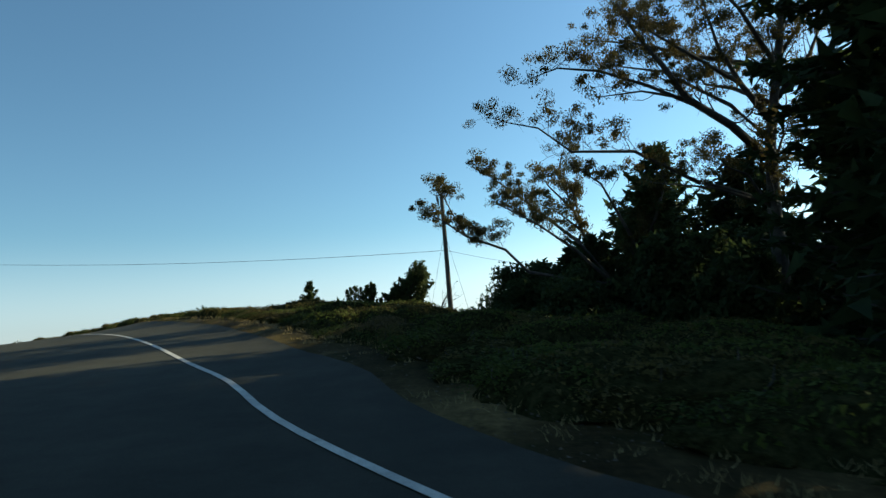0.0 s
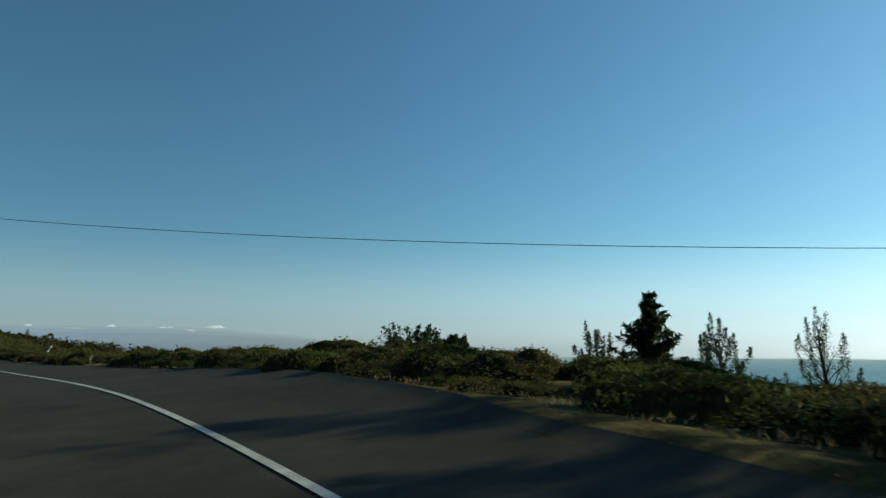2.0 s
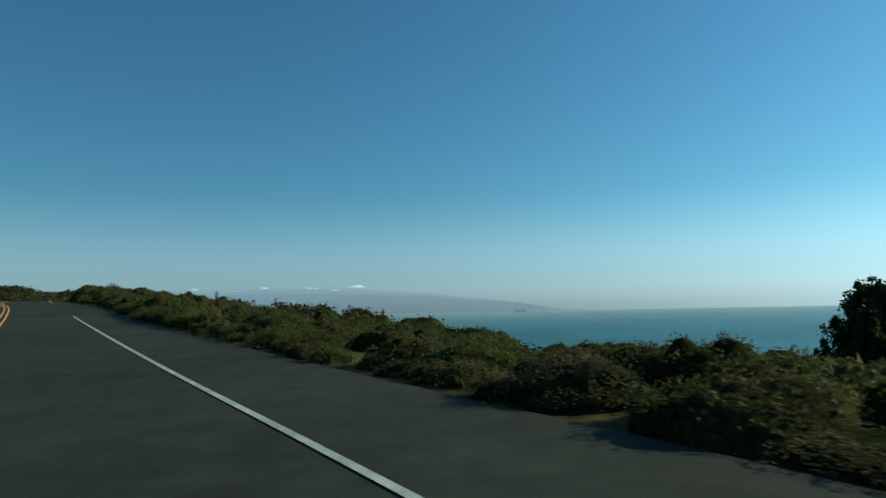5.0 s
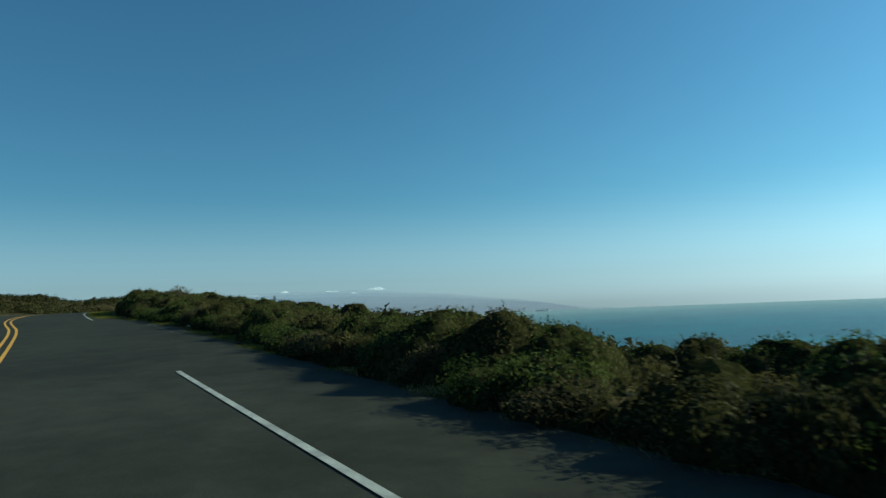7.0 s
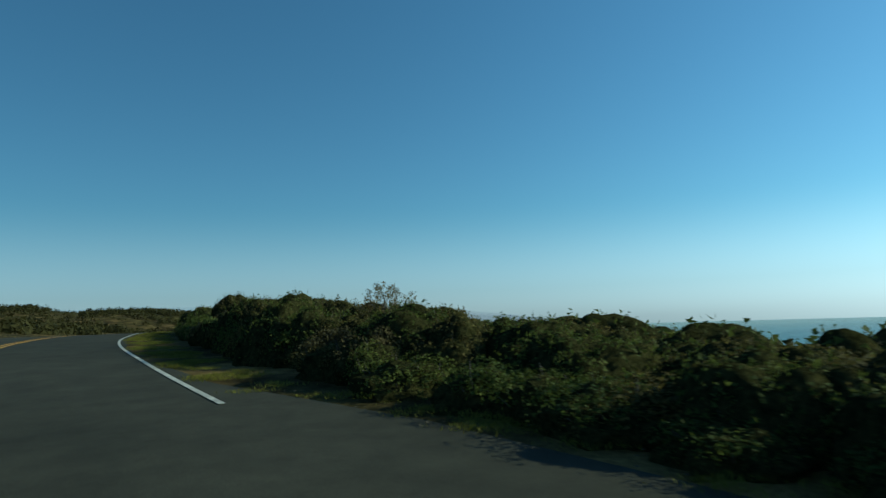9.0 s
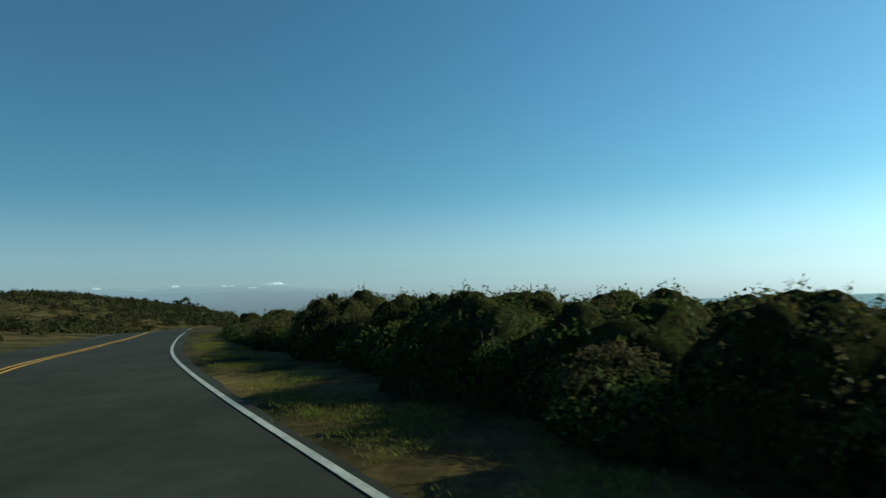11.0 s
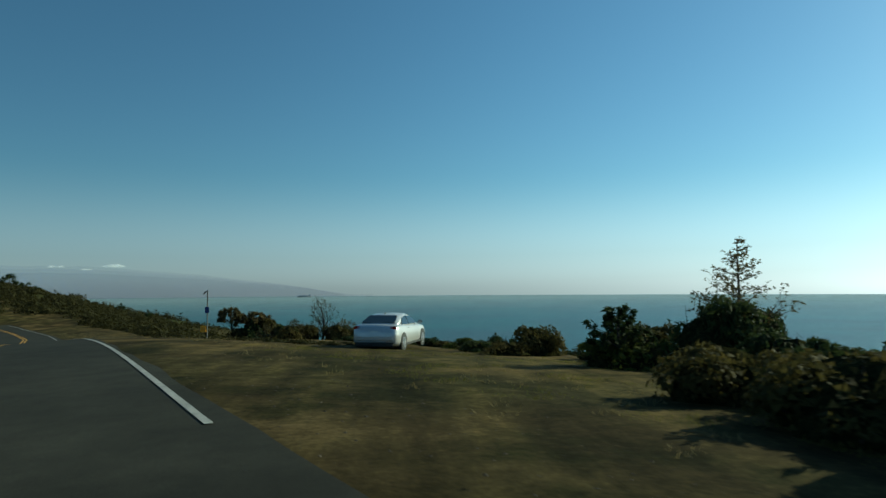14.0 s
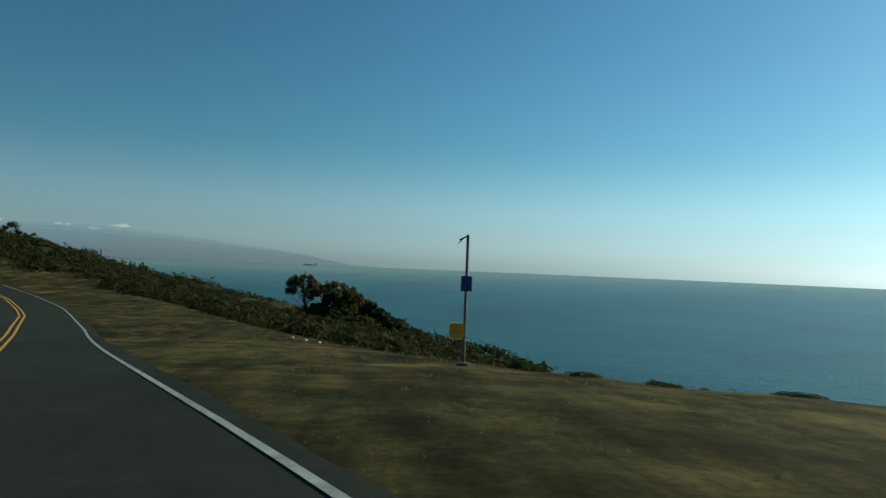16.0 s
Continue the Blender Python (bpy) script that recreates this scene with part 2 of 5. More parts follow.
# horizon haze is put into the blue colour of this see-through material
HAZY_COAST = surface("hazy_coast", (0.02, 0.19, 0.58), (0.03, 0.21, 0.60), 0.002, 0.02, 1.0, bump=0.0)
fn = HAZY_COAST.node_tree
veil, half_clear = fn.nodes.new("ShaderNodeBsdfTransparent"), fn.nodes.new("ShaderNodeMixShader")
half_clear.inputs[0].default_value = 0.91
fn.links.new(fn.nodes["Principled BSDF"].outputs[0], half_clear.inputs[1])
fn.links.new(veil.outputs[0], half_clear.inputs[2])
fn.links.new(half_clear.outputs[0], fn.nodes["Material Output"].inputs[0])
# haze over the sea imitated by emission on clear sheets, brighter sunward
HAZE, nt, b = mat("glowing_haze", 1.0)
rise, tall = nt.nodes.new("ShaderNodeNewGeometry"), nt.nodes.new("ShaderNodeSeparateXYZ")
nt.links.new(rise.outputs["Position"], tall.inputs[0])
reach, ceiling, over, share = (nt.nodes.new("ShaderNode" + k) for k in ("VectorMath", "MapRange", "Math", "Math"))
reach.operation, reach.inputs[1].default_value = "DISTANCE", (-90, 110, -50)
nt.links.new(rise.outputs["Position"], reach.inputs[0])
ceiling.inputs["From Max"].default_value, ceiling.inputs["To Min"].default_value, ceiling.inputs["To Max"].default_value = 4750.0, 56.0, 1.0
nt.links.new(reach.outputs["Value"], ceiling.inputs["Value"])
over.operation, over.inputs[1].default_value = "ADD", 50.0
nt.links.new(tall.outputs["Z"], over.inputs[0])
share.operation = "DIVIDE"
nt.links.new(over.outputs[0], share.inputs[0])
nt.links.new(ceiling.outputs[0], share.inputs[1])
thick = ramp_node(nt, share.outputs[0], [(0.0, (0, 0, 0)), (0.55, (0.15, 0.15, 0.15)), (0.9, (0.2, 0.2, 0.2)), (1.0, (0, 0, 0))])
air, mist_glow, veiled = nt.nodes.new("ShaderNodeBsdfTransparent"), nt.nodes.new("ShaderNodeEmission"), nt.nodes.new("ShaderNodeMixShader")
mist_glow.inputs[0].default_value = (0.86, 0.96, 1.0, 1)
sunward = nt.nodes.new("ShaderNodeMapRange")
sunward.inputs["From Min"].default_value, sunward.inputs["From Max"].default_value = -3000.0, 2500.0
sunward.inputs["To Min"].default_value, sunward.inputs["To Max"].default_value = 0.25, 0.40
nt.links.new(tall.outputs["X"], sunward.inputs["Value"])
nt.links.new(sunward.outputs[0], mist_glow.inputs[1])
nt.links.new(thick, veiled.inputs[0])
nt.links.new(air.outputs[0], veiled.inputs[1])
nt.links.new(mist_glow.outputs[0], veiled.inputs[2])
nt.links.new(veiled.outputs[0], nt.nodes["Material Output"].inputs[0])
# dark fill for shrubs: the shade between leaves is put into its colour
INNER = surface("inner_shade", (0.013, 0.014, 0.006), (0.044, 0.042, 0.017), 9, 40, 1.0, bump=0.8, depth=0.05)
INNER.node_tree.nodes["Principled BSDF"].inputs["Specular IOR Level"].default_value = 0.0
EUCALYPT = leaf_mat("eucalyptus_leaf", (0.030, 0.032, 0.013), (0.12, 0.092, 0.036), through_light=0.35)
BARK = surface("bark", (0.022, 0.018, 0.015), (0.07, 0.06, 0.05), 2.0, 30, 0.9, bump=0.5, depth=0.02)
PALE_WOOD = surface("bleached_wood", (0.09, 0.078, 0.06), (0.19, 0.17, 0.14), 4, 40, 0.85)
POLE_WOOD = surface("pole_wood", (0.05, 0.038, 0.028), (0.11, 0.085, 0.065), 1.5, 25, 0.85)

# ---- the road's line: x, y, height, cross slope in degrees ----
ROAD = [
    (60.1, -66.8, -6.50, 0.0),
    (27.0, -35.8, -4.60, 0.0),
    (-0.1, 0.1, -1.49, 0.2),
    (-6.3, 10.9, -0.41, 2.1),
    (-13.2, 21.2, 0.62, 5.0),
    (-20.9, 30.6, 1.14, 4.5),
    (-30.4, 40.4, 1.20, 4.0),
    (-40.4, 50.3, 1.34, 1.8),
    (-51.6, 60.5, 1.68, 1.4),
    (-63.2, 70.8, 2.20, 1.0),
    (-75.3, 81.7, 2.70, 1.2),
    (-88, 93, 3.38, 2.1),
    (-101.5, 104.6, 4.11, 1.4),
    (-113.5, 117.5, 4.63, 0.8),
    (-124, 131.9, 4.87, 0.5),
    (-132.9, 147.5, 4.59, 0.9),
    (-141.5, 163.6, 4.35, 1.7),
    (-150.2, 180.3, 4.22, 2.3),
    (-158.7, 197.2, 3.42, 2.8),
    (-171.9, 223, 1.27, 1.5),
    (-176.4, 232, 0.80, 1.0),
    (-188.4, 255.1, -0.21, 0.5),
    (-204.6, 282.8, -0.73, 0.0),
    (-228.2, 318.9, -0.22, 0.0),
    (-265, 368, 1.47, 0.0),
    (-330.0, 430.0, 5.00, 0.0),
    (-420.0, 490.0, 9.00, 0.0),
    (-540.0, 560.0, 13.0, 0.0),
    (-760.0, 690.0, 18.0, 0.0),
]


def spline(rows, step):
    """A smooth line through the rows, sampled at even steps of length."""
    a = np.array(rows, float)
    p = np.vstack([2 * a[0] - a[1], a, 2 * a[-1] - a[-2]])
    out = []
    for i in range(1, len(p) - 2):
        f = np.linspace(0, 1, 24, endpoint=False)[:, None]
        out.append(0.5 * (2 * p[i] + (p[i + 1] - p[i - 1]) * f + (2 * p[i - 1] - 5 * p[i] + 4 * p[i + 1] - p[i + 2]) * f**2 + (3 * p[i] - p[i - 1] - 3 * p[i + 1] + p[i + 2]) * f**3))
    out = np.vstack(out + [a[-1:]])
    s = np.r_[0, np.cumsum(np.hypot(*np.diff(out[:, :2], axis=0).T))]
    at = np.arange(0, s[-1], step)
    return np.stack([np.interp(at, s, c) for c in out.T], 1)


STEP = 1.0
LINE = spline(ROAD, STEP)
WAY = np.gradient(LINE[:, :2], axis=0)
WAY /= np.linalg.norm(WAY, axis=1)[:, None]
S0 = float(np.argmin(np.hypot(LINE[:, 0], LINE[:, 1])))       # the start of the drive; s is counted from here
LENGTH = len(LINE) - 1


def along(s):
    """The road's line at s metres from the start of the drive: x, y, z, slope across, way x, way y."""
    i = np.clip(np.asarray(s, float) + S0, 0, LENGTH)
    k = np.arange(len(LINE))
    return [np.interp(i, k, c) for c in (*LINE.T, *WAY.T)]


def keyed(s, *keys):
    return np.interp(s, [k[0] for k in keys], [k[1] for k in keys])


def flat_width(s):
    return keyed(s, (-60, 9), (25, 9), (45, 6.2), (120, 6.2), (145, 8), (185, 9), (205, 12), (235, 19), (255, 19), (268, 14.5), (276, 13.4), (300, 11), (420, 9))


def relief(s, d):
    """Height of the land over the road's plane at s along and d to the right."""
    w = flat_width(s)
    k = keyed(s, (-60, 0.10), (30, 0.10), (50, 0.16), (120, 0.16), (150, 0.10), (185, 0.10), (215, 0.20), (245, 0.40), (285, 0.35), (320, 0.16), (430, 0.12), (900, 0.10))
    lean = keyed(s, (-60, 0), (190, 0), (215, 0.03), (238, 0.075), (256, 0.068), (274, 0.075), (300, 0.035), (330, 0.0), (420, 0.0))
    r = np.maximum(d - w, 0)
    down = -k * np.minimum(r, 40) - 0.6 * np.maximum(r - 40, 0) - lean * np.clip(d - 3, 0, np.maximum(w - 3, 0))
    left = np.maximum(-d - 6, 0)
    up = 0.10 * np.minimum(left, 60) + 0.03 * np.maximum(left - 60, 0)
    bank = 0.22 * np.exp(-(((d - keyed(s, (6, 4.5), (14, 4.7), (21, 4.9), (30, 5.2), (45, 5.6))) / 0.55) ** 2)) * keyed(s, (4, 0), (12, 1), (36, 1), (46, 0))
    return down + up + bank


def hill(s, d):
    """The brushy hill round which the road bends away."""
    f = np.clip((np.asarray(s, float) - 348) / 85, 0, 1)
    g = np.clip((np.asarray(s, float) - 520) / 160, 0, 1)
    rise = keyed(d, (-160, 6), (-92, 7.2), (-84, 5.0), (-71, 4.4), (-60, 6.2), (-42, 8.2), (-20, 7.7), (-10, 8.0), (0, 6.6), (8, 5.4), (17, 4.1), (26, 2.0), (36, 0.8), (55, 0.0))
    return rise * f * f * (3 - 2 * f) * (1 - g * g * (3 - 2 * g))


def land(s, d):
    x, y, z, bank, wx, wy = along(s)
    x, y = x + wy * d, y - wx * d
    z = z + np.tan(np.radians(bank)) * np.clip(d, -7, keyed(s, (-60, 8), (130, 8), (150, 3), (900, 3))) + relief(s, d)
    return x, y, z + hill(s, d)


def sd(x, y):
    """s and d of a place."""
    q = np.stack([x - LINE[:, 0], y - LINE[:, 1]], 1)
    i = int(np.argmin((q**2).sum(1)))
    w = WAY[i]
    return i - S0 + float(q[i] @ w), float(q[i][0] * w[1] - q[i][1] * w[0])


def ground_z(x, y):
    return float(land(*sd(x, y))[2])


# ---- building helpers ----
def mesh_ob(name, verts, faces, material, parent=None, smooth=False):
    me = bpy.data.meshes.new(name)
    me.from_pydata([tuple(map(float, v)) for v in verts], [], faces)
    me.materials.append(material)
    if smooth:
        me.polygons.foreach_set("use_smooth", [True] * len(me.polygons))
    me.update()
    ob = new(name, me)
    ob.parent = parent
    return ob


def part(name, bm, material, parent, label=""):
    me = bpy.data.meshes.new(name)
    bm.to_mesh(me)
    bm.free()
    me.materials.append(material)
    ob = new(name, me)
    ob.parent = parent
    return tagged(ob, label)


def strip(name, s_values, d_values, lift, material, wobble=0.0):
    """A sheet laid along the road between offsets d (numbers or functions of s)."""
    s_values = np.asarray(s_values, float)
    verts, n = [], len(d_values)
    for s in s_values:
        for d in d_values:
            d = d(s) if callable(d) else d
            x, y, z = land(s, d)
            verts.append((x, y, z + lift))
    faces = [(i * n + j, i * n + j + 1, (i + 1) * n + j + 1, (i + 1) * n + j) for i in range(len(s_values) - 1) for j in range(n - 1)]
    return mesh_ob(name, verts, faces, material, smooth=True)


# ---- land, road, sea ----
D_LAND = [-400, -250, -150, -100, -70, -50, -35, -25, -18, -13, -10, -8, -7, -5, -2, 0, 2, 4, 5, 5.5, 6, 6.5, 7, 7.5, 8, 9, 10, 11, 12, 13, 14, 15, 16, 18, 20, 23, 26, 30, 35, 40, 46, 52, 60, 70, 80, 95, 110, 130, 160, 200, 250, 310, 380]
rng = np.random.default_rng(3)
s_land = np.r_[np.arange(-S0, 330, 2.0), np.arange(330, LENGTH - S0, 8.0)]
verts = []
for s in s_land:
    for d in D_LAND:
        x, y, z = land(s, d)
        rough = 0.10 if abs(d) > 7 else 0.0
        if abs(d) > 16:
            rough = 0.5
        z += rough * noise.noise((x * 0.25, y * 0.25, 0)) + (2.0 if abs(d) > 30 else 0) * noise.noise((x * 0.03, y * 0.03, 5)) - (0.05 if -7 < d < 6 else 0.0)
        verts.append((x, y, max(z, -56)))
n = len(D_LAND)
ground = mesh_ob("ground", verts, [(i * n + j, i * n + j + 1, (i + 1) * n + j + 1, (i + 1) * n + j) for i in range(len(s_land) - 1) for j in range(n - 1)], GROUND, smooth=True)
tagged(ground, "brown dry coastal ground sloping to the sea", "ground", kind="structure")


def paved_edge(s):
    return float(keyed(s, (-60, 3.9), (6, 3.8), (14, 4.1), (20, 4.4), (25, 4.5), (32, 5.0), (38, 5.5), (50, 5.2), (58, 4.75), (90, 4.6), (110, 4.9), (128, 4.8), (136, 4.3), (142, 3.2), (150, 2.7), (200, 2.15), (300, 2.0), (320, 1.75), (344, 0.6), (355, -0.5), (362, -2.1))) + 0.12 * noise.noise((s * 0.35, 0, 0)) + 0.05 * noise.noise((s * 1.7, 3, 0))


road = strip("road", np.arange(-S0 + 1, 362, 1.0), [-6.4, -5, -3, lambda s: min(-1.2, paved_edge(s) - 0.4)] + [lambda s, f=f: min(-1.2, paved_edge(s) - 0.4) * (1 - f) + paved_edge(s) * f for f in (0.36, 0.65, 0.95, 1.0)], 0.0, ASPHALT)
tagged(road, "dark grey asphalt road with a paved shoulder", "road", kind="structure")


def edge_d(s):
    return float(np.mean([edge_key(s + e) for e in (-2.5, -1.5, -0.5, 0.5, 1.5, 2.5)]))


def edge_key(s):
    return float(keyed(s, (-40, 3.32), (0, 2.59), (6, 2.43), (8, 2.33), (10, 2.10), (12, 1.95), (14, 1.93), (18, 2.05), (22, 2.04), (27, 2.09), (32, 2.13), (36, 2.25), (40, 2.30), (44, 2.32), (48, 2.33), (52, 2.28), (57, 2.19), (62, 2.09), (67, 2.02), (71, 2.07), (76, 2.06),
                       (84, 2.10), (111, 2.33), (139, 2.67), (143, 2.73), (147, 2.72), (150, 2.65), (153, 2.52), (157, 2.37), (163, 2.26), (170, 2.30), (198, 1.72), (214, 1.63), (222, 1.69), (229, 1.76), (241, 1.93), (251, 1.82), (256, 1.72), (263, 1.71), (268, 1.63), (279, 1.51), (290, 1.58), (303, 1.44), (320, 1.28), (344, 0.15), (355, -0.97), (361, -2.55)))


def centre_d(s):
    return float(keyed(s, (-40, -2.1), (40, -1.9), (80, -1.3), (135, -1.25), (150, -1.8), (165, -2.3), (176, -2.4), (200, -2.1), (225, -1.85), (250, -1.6), (285, -1.42), (308, -1.40), (320, -1.88), (338, -2.65), (350, -3.6), (362, -5.4)))


def lane_line(name, s0, s1, at, width, material, label):
    ob = strip(name, np.r_[s0, np.arange(math.floor(s0) + 1, math.ceil(s1)), s1], [lambda s: at(s) - width / 2, lambda s: at(s) + width / 2], 0.012, material)
    return tagged(ob, label, "road marking", kind="structure")


for a, b in ((-40, 110.6), (139.2, 222.6), (226.6, 254.1), (256.5, 360)):
    lane_line("edge_line", a, b, edge_d, 0.105, WHITE, "worn white edge line on the asphalt")
lane_line("edge_line", 120, 316, lambda s: centre_d(s) - 3.55, 0.105, WHITE, "worn white edge line on the asphalt")
for a, b, d0, d1 in ((121.6, 122.5, 4.25, 4.22), (122.9, 123.7, 4.2, 4.2), (124.8, 126.2, 4.18, 4.18), (126.9, 128.2, 4.2, 4.2), (129.4, 130.3, 4.2, 4.27)):
    lane_line("old_line", a, b, lambda s: d0 + (d1 - d0) * (s - a) / (b - a), 0.05, OLD_WHITE, "faded fragment of an old white line")
for off in (-0.15, 0.15):
    lane_line("centre_line", -40, 356, lambda s: centre_d(s) + off, 0.11, YELLOW, "yellow double centre line on the asphalt")

m, nt, b = mat("sea_water", 0.3)
b.inputs["Specular IOR Level"].default_value = 0.25
b.inputs["IOR"].default_value = 1.33
wv, w2 = noise_node(nt, 0.02, 6, 0.6), noise_node(nt, 0.3, 4, 0.6)
caps = ramp_node(nt, noise_node(nt, 0.16, 8, 0.75).outputs[0], [(0.60, (0, 0, 0)), (0.68, (0.6, 0.6, 0.6))])
body = ramp_node(nt, noise_node(nt, 0.006, 5, 0.6).outputs[0], [(0.36, (0.001, 0.036, 0.042)), (0.64, (0.007, 0.088, 0.090))])
# bright and dark sides of the waves, multiplied into the water's colour
wave_shading = ramp_node(nt, noise_node(nt, 0.11, 5, 0.7).outputs[0], [(0.3, (0.68, 0.7, 0.72)), (0.7, (1.32, 1.3, 1.28))])
nt.links.new(mix_node(nt, caps, mix_node(nt, 1.0, body, wave_shading, "MULTIPLY"), (0.6, 0.62, 0.62)), b.inputs["Base Color"])
bump_node(nt, b, mix_node(nt, 0.4, wv.outputs[0], w2.outputs[0]), 0.4, 4.0)
SEA = m
verts, faces = [(-80, 120, -50)], []
for r in (150, 400, 900, 1800, 3000, 4750):
    for k in range(96):
        a = k / 96 * math.tau
        verts.append((-80 + r * math.cos(a), 120 + r * math.sin(a), -50))
for k in range(96):
    faces.append((0, 1 + k, 1 + (k + 1) % 96))
for j in range(5):
    for k in range(96):
        a, c = 1 + j * 96, 1 + (j + 1) * 96
        faces.append((a + k, c + k, c + (k + 1) % 96, a + (k + 1) % 96))
tagged(mesh_ob("water", verts, faces, SEA), "blue-green ocean reaching the horizon", "sea", kind="structure")


# ---- plants ----
def leaf_quads(rng, centres, normals, size, stretch=1.8, droop=0.0):
    """Small rhombic leaves at the centres, roughly facing along the normals."""
    n = len(centres)
    nv = normals + rng.normal(0, 0.6, (n, 3))
    nv /= np.linalg.norm(nv, axis=1)[:, None]
    u = np.cross(nv, rng.normal(0, 1, (n, 3)))
    u[:, 2] -= droop
    u /= np.linalg.norm(u, axis=1)[:, None]
    v = np.cross(nv, u)
    s = np.asarray(size) * rng.uniform(0.6, 1.3, (n, 1))
    a, c = centres - u * s * stretch / 2, centres + u * s * stretch / 2
    p, q = centres - v * s / 2 + nv * s * 0.15, centres + v * s / 2 + nv * s * 0.15
    verts = np.stack([a, p, c, q], 1).reshape(-1, 3)
    faces = [(4 * i, 4 * i + 1, 4 * i + 2, 4 * i + 3) for i in range(n)]
    return verts, faces


def leaf_tris(rng, centres, normals, size, stretch=1.6, toss=0.45):
    """Small three-cornered leaves, for shrubs."""
    n = len(centres)
    nv = normals + rng.normal(0, toss, (n, 3))
    nv /= np.linalg.norm(nv, axis=1)[:, None]
    u = np.cross(nv, rng.normal(0, 1, (n, 3)))
    u /= np.linalg.norm(u, axis=1)[:, None]
    v = np.cross(nv, u)
    s = np.asarray(size) * rng.uniform(0.55, 1.35, (n, 1))
    verts = np.stack([centres - v * s * 0.55, centres + v * s * 0.55, centres + u * s * stretch], 1).reshape(-1, 3)
    return verts, [(3 * i, 3 * i + 1, 3 * i + 2) for i in range(n)]


def tube(points, radii, sides=6):
    """A tapered tube through the points."""
    verts, faces = [], []
    pts = [Vector(p) for p in points]
    for i, p in enumerate(pts):
        t = (pts[min(i + 1, len(pts) - 1)] - pts[max(i - 1, 0)]).normalized()
        a = t.cross(Vector((0.3, 0.9, 0.2)) if abs(t.z) > 0.8 else Vector((0, 0, 1))).normalized()
        c = t.cross(a)
        for k in range(sides):
            w = k / sides * math.tau
            verts.append(p + (a * math.cos(w) + c * math.sin(w)) * radii[i])
    for i in range(len(pts) - 1):
        for k in range(sides):
            faces.append((i * sides + k, i * sides + (k + 1) % sides, (i + 1) * sides + (k + 1) % sides, (i + 1) * sides + k))
    faces.append(tuple(range(sides))[::-1])
    faces.append(tuple((len(pts) - 1) * sides + k for k in range(sides)))
    return verts, faces


def joined(pieces):
    verts, faces = [], []
    for v, f in pieces:
        k = len(verts)
        verts.extend(v)
        faces.extend(tuple(i + k for i in q) for q in f)
    return verts, faces


def bush_meshes(seed, leaves=1950, size=0.034, lobes=16, material=LEAF, twigs=7):
    """A rounded shrub about 1 m in half-width and 1 m high, as an Empty with its parts."""
    rng = np.random.default_rng(seed)
    root = new("bush")
    c, nrm, stems = [], [], []
    for k in range(lobes):
        a, r = rng.uniform(0, math.tau), math.sqrt(rng.uniform(0, 1)) * 0.78
        base = np.array([math.cos(a) * r, math.sin(a) * r, 0])
        rad = rng.uniform(0.24, 0.46)
        h = (1.02 - 0.5 * r * r) * rng.uniform(0.72, 1.05) - rad
        mid = base + (0, 0, max(h, 0.12))
        m = leaves // lobes
        v = rng.normal(0, 1, (m, 3))
        v /= np.linalg.norm(v, axis=1)[:, None]
        v[:, 2] = np.where(v[:, 2] < -0.4, -v[:, 2], v[:, 2])
        rr = rad * rng.uniform(0.6, 1.05, (m, 1)) ** 0.7
        stray = rng.uniform(0, 1, (m, 1)) < 0.02
        c.append(mid + v * np.where(stray, rr * 1.08, rr) * (1, 1, 0.9))
        nrm.append(v)
        stems.append(tube([(0.1 * base[0], 0.1 * base[1], -0.1), 0.6 * base + (0, 0, 0.3 * mid[2]), mid], [0.035, 0.022, 0.01], 4))
    c, nrm = np.vstack(c), np.vstack(nrm)
    c[:, 2] = np.abs(c[:, 2])
    for k in range(twigs):
        a, r = rng.uniform(0, math.tau), math.sqrt(rng.uniform(0, 1)) * 0.7
        top = (1.0 - 0.5 * r * r) * rng.uniform(0.75, 1.06)
        stems.append(tube([(0.5 * r * math.cos(a), 0.5 * r * math.sin(a), 0.2), (r * math.cos(a), r * math.sin(a), top * 0.75), (1.08 * r * math.cos(a + 0.1), 1.08 * r * math.sin(a), top)], [0.014, 0.009, 0.004], 3))
    mesh_ob("foliage", *leaf_tris(rng, c, nrm, size), material, root)
    # dark core that stands for the shade inside the shrub
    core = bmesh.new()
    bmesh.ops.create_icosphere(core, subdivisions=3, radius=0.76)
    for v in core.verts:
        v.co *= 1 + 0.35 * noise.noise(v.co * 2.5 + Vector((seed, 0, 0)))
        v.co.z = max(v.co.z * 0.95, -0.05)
    part("shade_core", core, INNER, root)
    mesh_ob("stem", *joined(stems), BARK, root)
    return root


BUSHES = [bush_meshes(k) for k in range(5)] + [bush_meshes(20 + k, material=LEAF_OLIVE) for k in range(4)] + [bush_meshes(30 + k, 3000, 0.031, 16, LEAF_BROWN, 30) for k in range(2)]
BUSHES += [bush_meshes(60 + k, 2200, 0.06, 10, m, 4) for k, m in enumerate((LEAF, LEAF_OLIVE, LEAF_DARK, LEAF_OLIVE))]
rng = np.random.default_rng(11)
used = set()


def bush_at(s, d, scale, tall=1.0, label="dense dark green coastal shrub on the roadside bank"):
    k = int(rng.integers(11)) if s < 219 else 11 + int(rng.integers(4))
    x, y, z = land(s, d)
    if k in used:
        ob = copy_thing(BUSHES[k], Matrix())
    else:
        ob = BUSHES[k]
        used.add(k)
    ob.matrix_basis = Matrix.LocRotScale((float(x), float(y), float(z) - 0.1), Euler((0, 0, float(rng.uniform(0, 6.28)))), (scale, scale, scale * tall))
    tagged(ob, label, "bush", "roadside shrubs")
    return ob


